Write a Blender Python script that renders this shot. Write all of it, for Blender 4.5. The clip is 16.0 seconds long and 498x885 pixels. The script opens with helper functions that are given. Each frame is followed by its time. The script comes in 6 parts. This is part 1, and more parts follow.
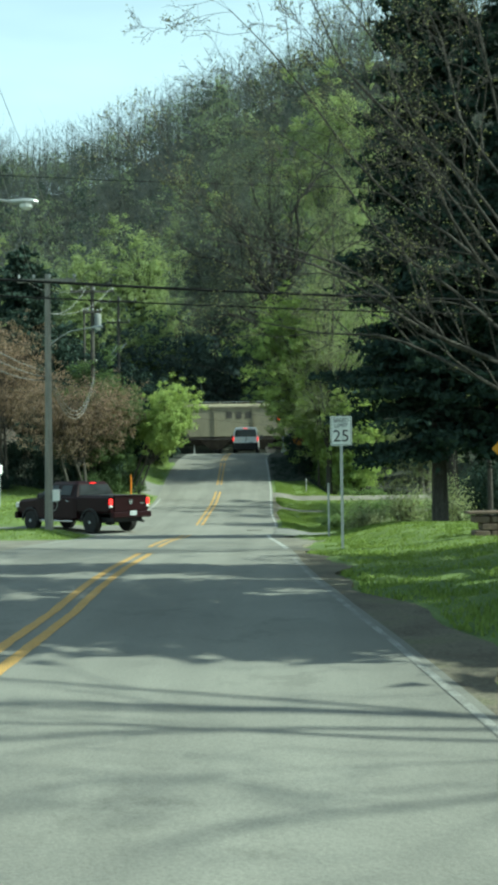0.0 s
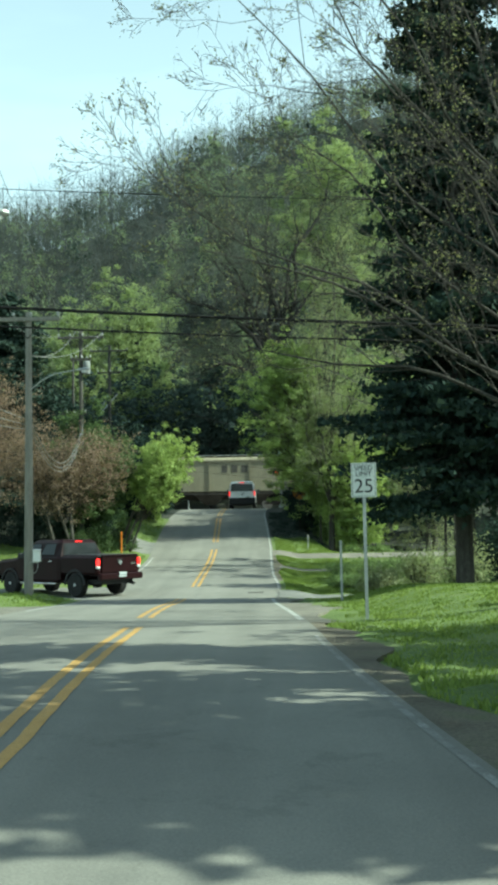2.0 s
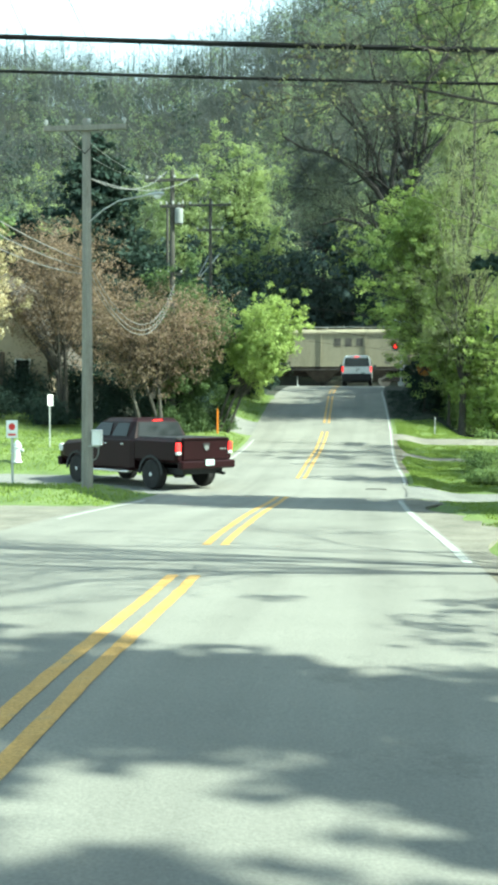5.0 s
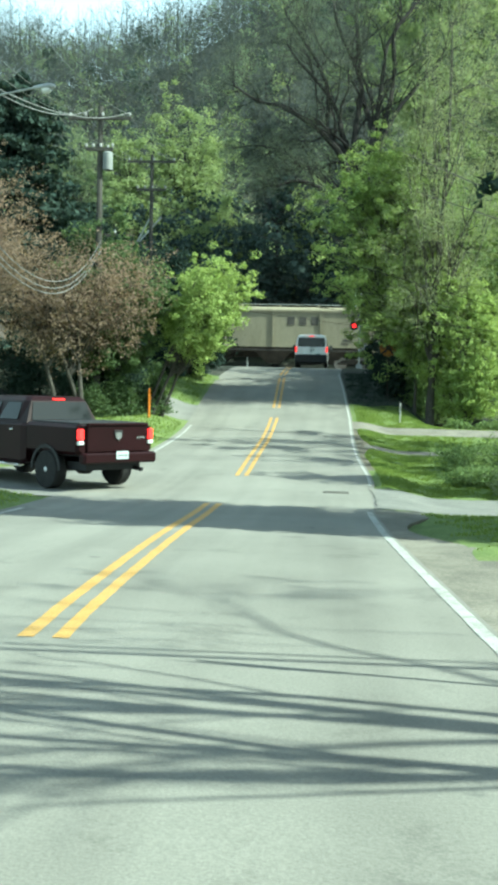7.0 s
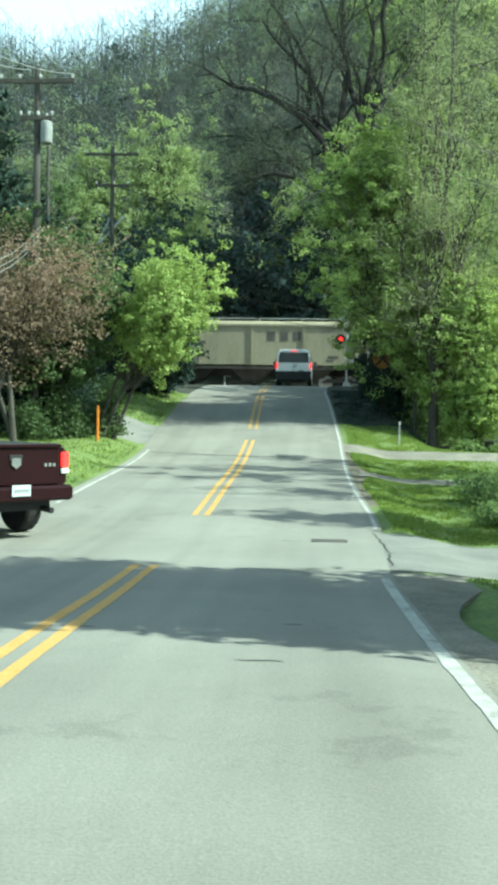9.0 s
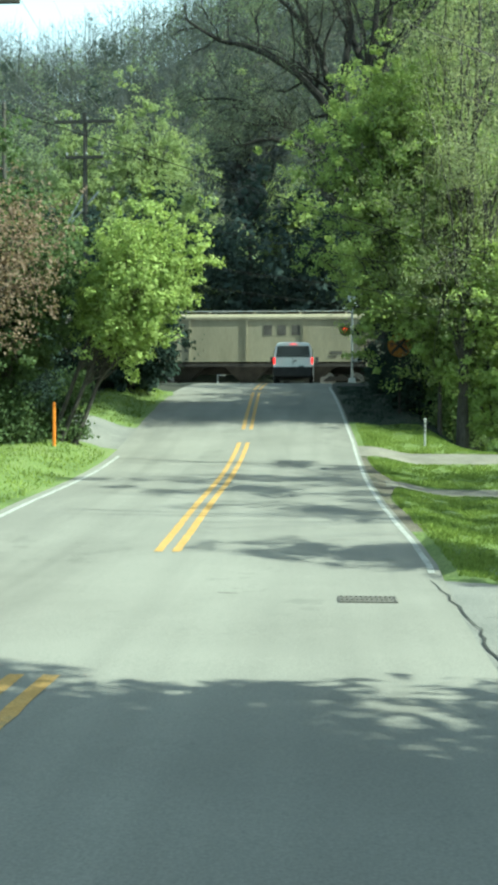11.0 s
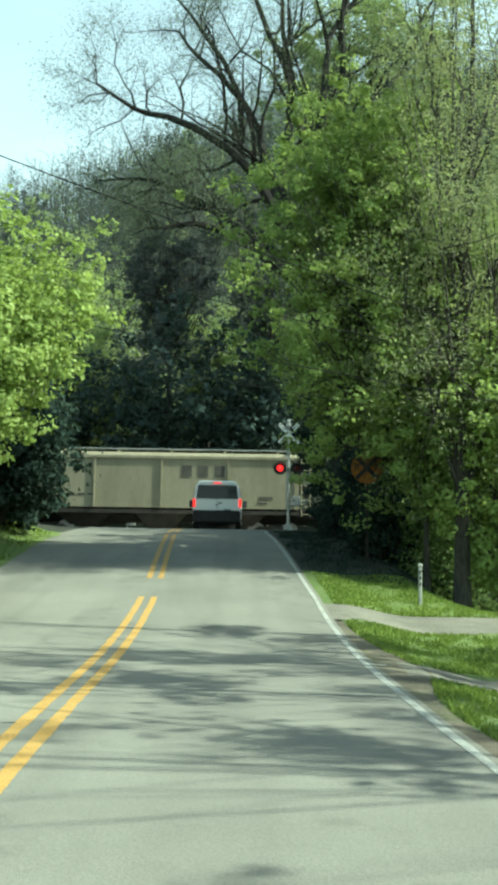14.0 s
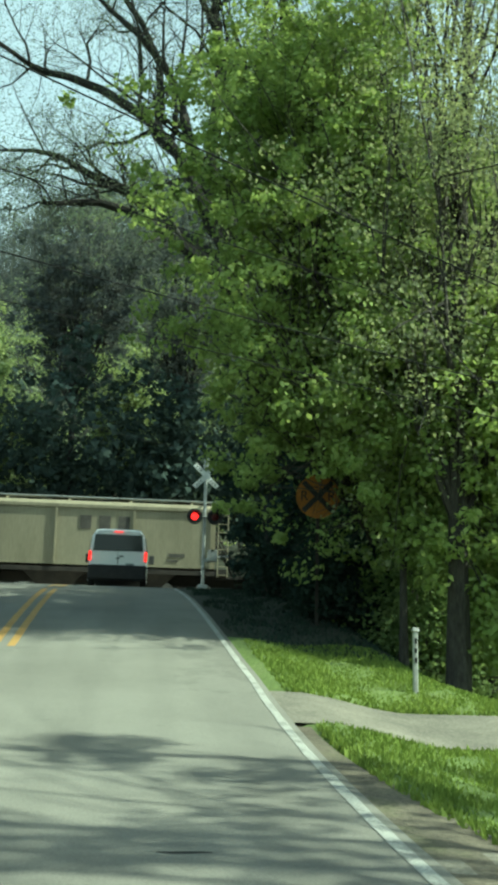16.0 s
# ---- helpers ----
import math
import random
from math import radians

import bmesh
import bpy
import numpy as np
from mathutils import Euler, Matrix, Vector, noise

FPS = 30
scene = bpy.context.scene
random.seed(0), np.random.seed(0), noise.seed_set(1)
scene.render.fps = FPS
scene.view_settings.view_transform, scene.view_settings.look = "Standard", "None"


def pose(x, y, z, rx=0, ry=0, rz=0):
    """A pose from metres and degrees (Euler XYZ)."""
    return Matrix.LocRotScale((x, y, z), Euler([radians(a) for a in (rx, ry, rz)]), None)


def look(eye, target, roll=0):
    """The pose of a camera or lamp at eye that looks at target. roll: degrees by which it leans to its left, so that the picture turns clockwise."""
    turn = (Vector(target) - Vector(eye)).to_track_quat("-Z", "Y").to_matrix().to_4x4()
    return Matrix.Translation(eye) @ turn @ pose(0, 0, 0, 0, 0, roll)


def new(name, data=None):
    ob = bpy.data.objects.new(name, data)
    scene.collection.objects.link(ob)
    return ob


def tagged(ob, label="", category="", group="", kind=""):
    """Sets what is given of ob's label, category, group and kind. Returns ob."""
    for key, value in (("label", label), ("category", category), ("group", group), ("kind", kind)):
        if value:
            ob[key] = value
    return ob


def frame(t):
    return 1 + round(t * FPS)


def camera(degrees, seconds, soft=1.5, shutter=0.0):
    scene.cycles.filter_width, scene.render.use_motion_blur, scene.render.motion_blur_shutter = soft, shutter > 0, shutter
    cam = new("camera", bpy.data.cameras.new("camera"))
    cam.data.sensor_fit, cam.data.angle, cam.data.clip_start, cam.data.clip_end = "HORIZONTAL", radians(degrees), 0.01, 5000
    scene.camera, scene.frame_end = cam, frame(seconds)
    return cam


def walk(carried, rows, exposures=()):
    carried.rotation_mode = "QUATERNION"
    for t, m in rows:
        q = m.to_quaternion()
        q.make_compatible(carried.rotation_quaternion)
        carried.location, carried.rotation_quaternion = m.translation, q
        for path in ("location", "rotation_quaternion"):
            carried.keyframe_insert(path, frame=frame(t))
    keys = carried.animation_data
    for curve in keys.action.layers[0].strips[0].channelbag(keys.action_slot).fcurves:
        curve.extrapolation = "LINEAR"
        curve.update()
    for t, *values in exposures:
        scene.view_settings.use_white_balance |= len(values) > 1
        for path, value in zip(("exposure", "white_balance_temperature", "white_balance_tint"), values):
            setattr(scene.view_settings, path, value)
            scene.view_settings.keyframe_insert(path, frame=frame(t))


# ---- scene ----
cam = camera(27.0, 16.0, 4.0)
PATH = [
    (0, (5.492, -7.354, 1.659), (5.443, -5.355, 1.716), -0.7),
    (0.5, (5.455, -6.607, 1.649), (5.363, -4.611, 1.733), -0.7),
    (1, (5.33, -5.852, 1.672), (5.258, -3.857, 1.788), -0.8),
    (1.5, (5.246, -4.935, 1.672), (5.191, -2.94, 1.798), -0.7),
    (2, (5.159, -4.104, 1.682), (5.125, -2.111, 1.846), -1.0),
    (2.5, (5.058, -3.156, 1.646), (4.995, -1.168, 1.853), -0.8),
    (3, (4.98, -1.75, 1.595), (4.752, 0.23, 1.767), -0.9),
    (5.5, (4.675, 4.799, 1.713), (4.442, 6.783, 1.626), 0.6),
    (6, (4.6, 6.426, 1.664), (4.416, 8.416, 1.597), 0.5),
    (6.5, (4.581, 8.149, 1.605), (4.42, 10.14, 1.506), 0.6),
    (7, (4.541, 9.601, 1.58), (4.385, 11.592, 1.482), 1.3),
    (7.5, (4.521, 11.36, 1.495), (4.368, 13.354, 1.466), 1.8),
    (8, (4.485, 13.083, 1.412), (4.348, 15.078, 1.406), 1.7),
    (8.5, (4.46, 14.622, 1.373), (4.331, 16.618, 1.35), 1.4),
    (9, (4.432, 16.119, 1.301), (4.307, 18.114, 1.254), 0.9),
    (9.5, (4.381, 17.597, 1.252), (4.253, 19.592, 1.198), 0.7),
    (12, (3.995, 25.217, 0.936), (3.88, 27.213, 0.91), -0.1),
    (12.5, (3.898, 26.772, 0.849), (3.788, 28.768, 0.807), 0.5),
    (13, (3.81, 28.399, 0.808), (3.722, 30.396, 0.871), 0.8),
    (13.5, (3.767, 29.91, 0.803), (3.731, 31.897, 1.025), 0.7),
    (14, (3.748, 31.533, 0.742), (3.783, 33.513, 1.023), 0.8),
    (14.5, (3.789, 33.172, 0.741), (3.881, 35.145, 1.056), -0.1),
    (15, (3.848, 34.968, 0.758), (4.005, 36.93, 1.113), -0.0),
    (15.5, (3.9, 36.7, 0.813), (4.091, 38.652, 1.201), 0.7),
    (16, (3.989, 38.432, 0.801), (4.187, 40.379, 1.217), 1.5),
]
EXPOSURES = [(0.0, 0.79, 5600, -18), (3.0, 1.12, 5750, -17), (5.5, 1.82, 5650, -16), (6.2, 1.54, 5600, -17), (8.0, 1.38, 5450, -18), (12.5, 1.35, 5800, -18), (14.0, 1.14, 5900, -20), (16.0, 1.02, 5950, -24)]
walk(cam, [(t, look(eye, target, roll)) for t, eye, target, roll in PATH], EXPOSURES)


# ---- world, sun ----
def make_world():
    w = bpy.data.worlds.new("sky_world")
    w.use_nodes = True
    nt = w.node_tree
    sky = nt.nodes.new("ShaderNodeTexSky")
    sky.sky_type = "NISHITA"
    sky.sun_disc = False
    sky.sun_elevation = radians(SUN_UP)
    sky.sun_rotation = radians(SUN_TURN)
    sky.dust_density = 2.5
    sky.air_density = 1.2
    tc, mp, nz, rp, mx, sx, hz, mu = (nt.nodes.new("ShaderNode" + k) for k in ("TexCoord", "Mapping", "TexNoise", "ValToRGB", "Mix", "SeparateXYZ", "ValToRGB", "Mix"))
    mp.inputs["Scale"].default_value = (1.2, 1.6, 5.0)
    nz.inputs["Scale"].default_value, nz.inputs["Detail"].default_value = 1.6, 5
    rp.color_ramp.elements[0].position, rp.color_ramp.elements[1].position = 0.36, 0.7
    rp.color_ramp.elements[0].color, rp.color_ramp.elements[1].color = (0.7, 0.7, 0.7, 1), (1.0, 1.0, 1.0, 1)
    # haze is thick near the horizon and thins out towards the zenith
    hz.color_ramp.elements[0].position, hz.color_ramp.elements[1].position = 0.0, 0.85
    hz.color_ramp.elements[0].color, hz.color_ramp.elements[1].color = (0.95, 0.95, 0.95, 1), (0.06, 0.06, 0.06, 1)
    mid = hz.color_ramp.elements.new(0.4)
    mid.color = (0.72, 0.72, 0.72, 1)
    mu.data_type, mu.blend_type = "RGBA", "MULTIPLY"
    mu.inputs["Factor"].default_value = 1.0
    mx.data_type = "RGBA"
    mx.inputs["B"].default_value = (8.9, 9.9, 10.1, 1)
    nt.links.new(tc.outputs["Generated"], mp.inputs[0])
    nt.links.new(tc.outputs["Generated"], sx.inputs[0])
    nt.links.new(sx.outputs["Z"], hz.inputs[0])
    nt.links.new(mp.outputs[0], nz.inputs["Vector"])
    nt.links.new(nz.outputs[0], rp.inputs[0])
    nt.links.new(rp.outputs[0], mu.inputs["A"])
    nt.links.new(hz.outputs[0], mu.inputs["B"])
    nt.links.new(mu.outputs["Result"], mx.inputs["Factor"])
    nt.links.new(sky.outputs[0], mx.inputs["A"])
    nt.links.new(mx.outputs["Result"], nt.nodes["Background"].inputs[0])
    nt.nodes["Background"].inputs[1].default_value = SKY_STRENGTH
    scene.world = w
    sun = new("sun", bpy.data.lights.new("sun", "SUN"))
    sun.data.energy, sun.data.angle, sun.data.color = SUN_STRENGTH, radians(0.55), (1.0, 0.93, 0.8)
    a, e = radians(SUN_TURN), radians(SUN_UP)
    to_sun = Vector((math.sin(a) * math.cos(e), math.cos(a) * math.cos(e), math.sin(e)))
    sun.matrix_world = look(to_sun * 100, (0, 0, 0))


SUN_UP, SUN_TURN, SKY_STRENGTH, SUN_STRENGTH = 42.0, 100.0, 0.083, 4.9
make_world()
scene.view_settings.exposure = 0.0


# ---- materials ----
def ramp(nt, fac, stops):
    r = nt.nodes.new("ShaderNodeValToRGB")
    els = r.color_ramp.elements
    els[0].position, els[0].color = stops[0][0], (*stops[0][1], 1)
    els[1].position, els[1].color = stops[-1][0], (*stops[-1][1], 1)
    for p, c in stops[1:-1]:
        e = els.new(p)
        e.color = (*c, 1)
    nt.links.new(fac, r.inputs[0])
    return r.outputs[0]


def noise_fac(nt, scale, detail=4.0, rough=0.6, coord="Object", stretch=None):
    tc = nt.nodes.new("ShaderNodeTexCoord")
    src = tc.outputs[coord]
    if stretch:
        mp = nt.nodes.new("ShaderNodeMapping")
        mp.inputs["Scale"].default_value = stretch
        nt.links.new(src, mp.inputs[0])
        src = mp.outputs[0]
    n = nt.nodes.new("ShaderNodeTexNoise")
    n.inputs["Scale"].default_value, n.inputs["Detail"].default_value, n.inputs["Roughness"].default_value = scale, detail, rough
    nt.links.new(src, n.inputs["Vector"])
    return n.outputs[0]


def mixed(nt, a, b, fac, mode="MULTIPLY"):
    m = nt.nodes.new("ShaderNodeMix")
    m.data_type, m.blend_type = "RGBA", mode
    for sock, v in ((m.inputs["A"], a), (m.inputs["B"], b), (m.inputs["Factor"], fac)):
        if isinstance(v, (int, float)):
            sock.default_value = v
        elif isinstance(v, tuple):
            sock.default_value = (*v, 1)
        else:
            nt.links.new(v, sock)
    return m.outputs["Result"]


def material(name, stops, scale=3.0, fine=40.0, rough=0.8, metal=0.0, bump=0.2, vary=0.5, stretch=None, spec=0.3):
    """Two scales of variation: broad colour stops and a fine grain, with relief from the grain."""
    m = bpy.data.materials.new(name)
    m.use_nodes = True
    nt = m.node_tree
    bsdf = nt.nodes["Principled BSDF"]
    broad = noise_fac(nt, scale, 5, 0.6, stretch=stretch)
    grain = noise_fac(nt, fine, 3, 0.7, stretch=stretch)
    col = ramp(nt, broad, stops)
    g = ramp(nt, grain, [(0.3, (1 - vary,) * 3), (0.7, (1.0,) * 3)])
    nt.links.new(mixed(nt, col, g, 1.0), bsdf.inputs["Base Color"])
    bsdf.inputs["Roughness"].default_value, bsdf.inputs["Metallic"].default_value = rough, metal
    bsdf.inputs["Specular IOR Level"].default_value = spec
    if bump:
        b = nt.nodes.new("ShaderNodeBump")
        b.inputs["Strength"].default_value, b.inputs["Distance"].default_value = bump, 0.02
        nt.links.new(grain, b.inputs["Height"])
        nt.links.new(b.outputs[0], bsdf.inputs["Normal"])
    return m


def leaf_material(name, dark, light, thin=0.45):
    """Leaves: colour differs from leaf to leaf, and some of the sun comes through."""
    m = bpy.data.materials.new(name)
    m.use_nodes = True
    nt = m.node_tree
    nt.nodes.remove(nt.nodes["Principled BSDF"])
    geo = nt.nodes.new("ShaderNodeNewGeometry")
    isl = geo.outputs["Random Per Island"]
    col = mixed(nt, ramp(nt, isl, [(0.0, dark), (1.0, light)]), ramp(nt, noise_fac(nt, 0.5, 3), [(0.3, (0.75, 0.8, 0.8)), (0.7, (1, 1, 1))]), 1.0)
    d, t, mix = (nt.nodes.new(k) for k in ("ShaderNodeBsdfDiffuse", "ShaderNodeBsdfTranslucent", "ShaderNodeMixShader"))
    nt.links.new(col, d.inputs[0])
    nt.links.new(mixed(nt, col, (1.0, 1.0, 0.7), 1.0), t.inputs[0])
    mix.inputs[0].default_value = thin
    nt.links.new(d.outputs[0], mix.inputs[1])
    nt.links.new(t.outputs[0], mix.inputs[2])
    nt.links.new(mix.outputs[0], nt.nodes["Material Output"].inputs[0])
    return m


def lamp_material(name, colour, strength):
    m = bpy.data.materials.new(name)
    m.use_nodes = True
    b = m.node_tree.nodes["Principled BSDF"]
    b.inputs["Base Color"].default_value = (*colour, 1)
    b.inputs["Emission Color"].default_value = (*colour, 1)
    b.inputs["Emission Strength"].default_value = strength
    b.inputs["Roughness"].default_value = 0.3
    return m


def glass_material(name, colour, rough=0.05):
    m = bpy.data.materials.new(name)
    m.use_nodes = True
    b = m.node_tree.nodes["Principled BSDF"]
    b.inputs["Base Color"].default_value = (*colour, 1)
    b.inputs["Roughness"].default_value = rough
    b.inputs["Specular IOR Level"].default_value = 0.3
    return m


def asphalt_material():
    m = material("asphalt", [(0.3, (0.195, 0.189, 0.163)), (0.5, (0.23, 0.223, 0.193)), (0.72, (0.262, 0.254, 0.22))], 0.35, 60.0, 0.85, 0, 0.25, 0.3)
    nt = m.node_tree
    bsdf = nt.nodes["Principled BSDF"]
    base = bsdf.inputs["Base Color"].links[0].from_socket
    streak = ramp(nt, noise_fac(nt, 1.0, 3, 0.5, stretch=(1.6, 0.06, 1)), [(0.35, (0.84,) * 3), (0.6, (1.0,) * 3)])
    patch = ramp(nt, noise_fac(nt, 0.9, 6, 0.75), [(0.36, (0.72,) * 3), (0.42, (1.0,) * 3)])
    nt.links.new(mixed(nt, mixed(nt, base, streak, 1.0), patch, 0.6), bsdf.inputs["Base Color"])
    return m


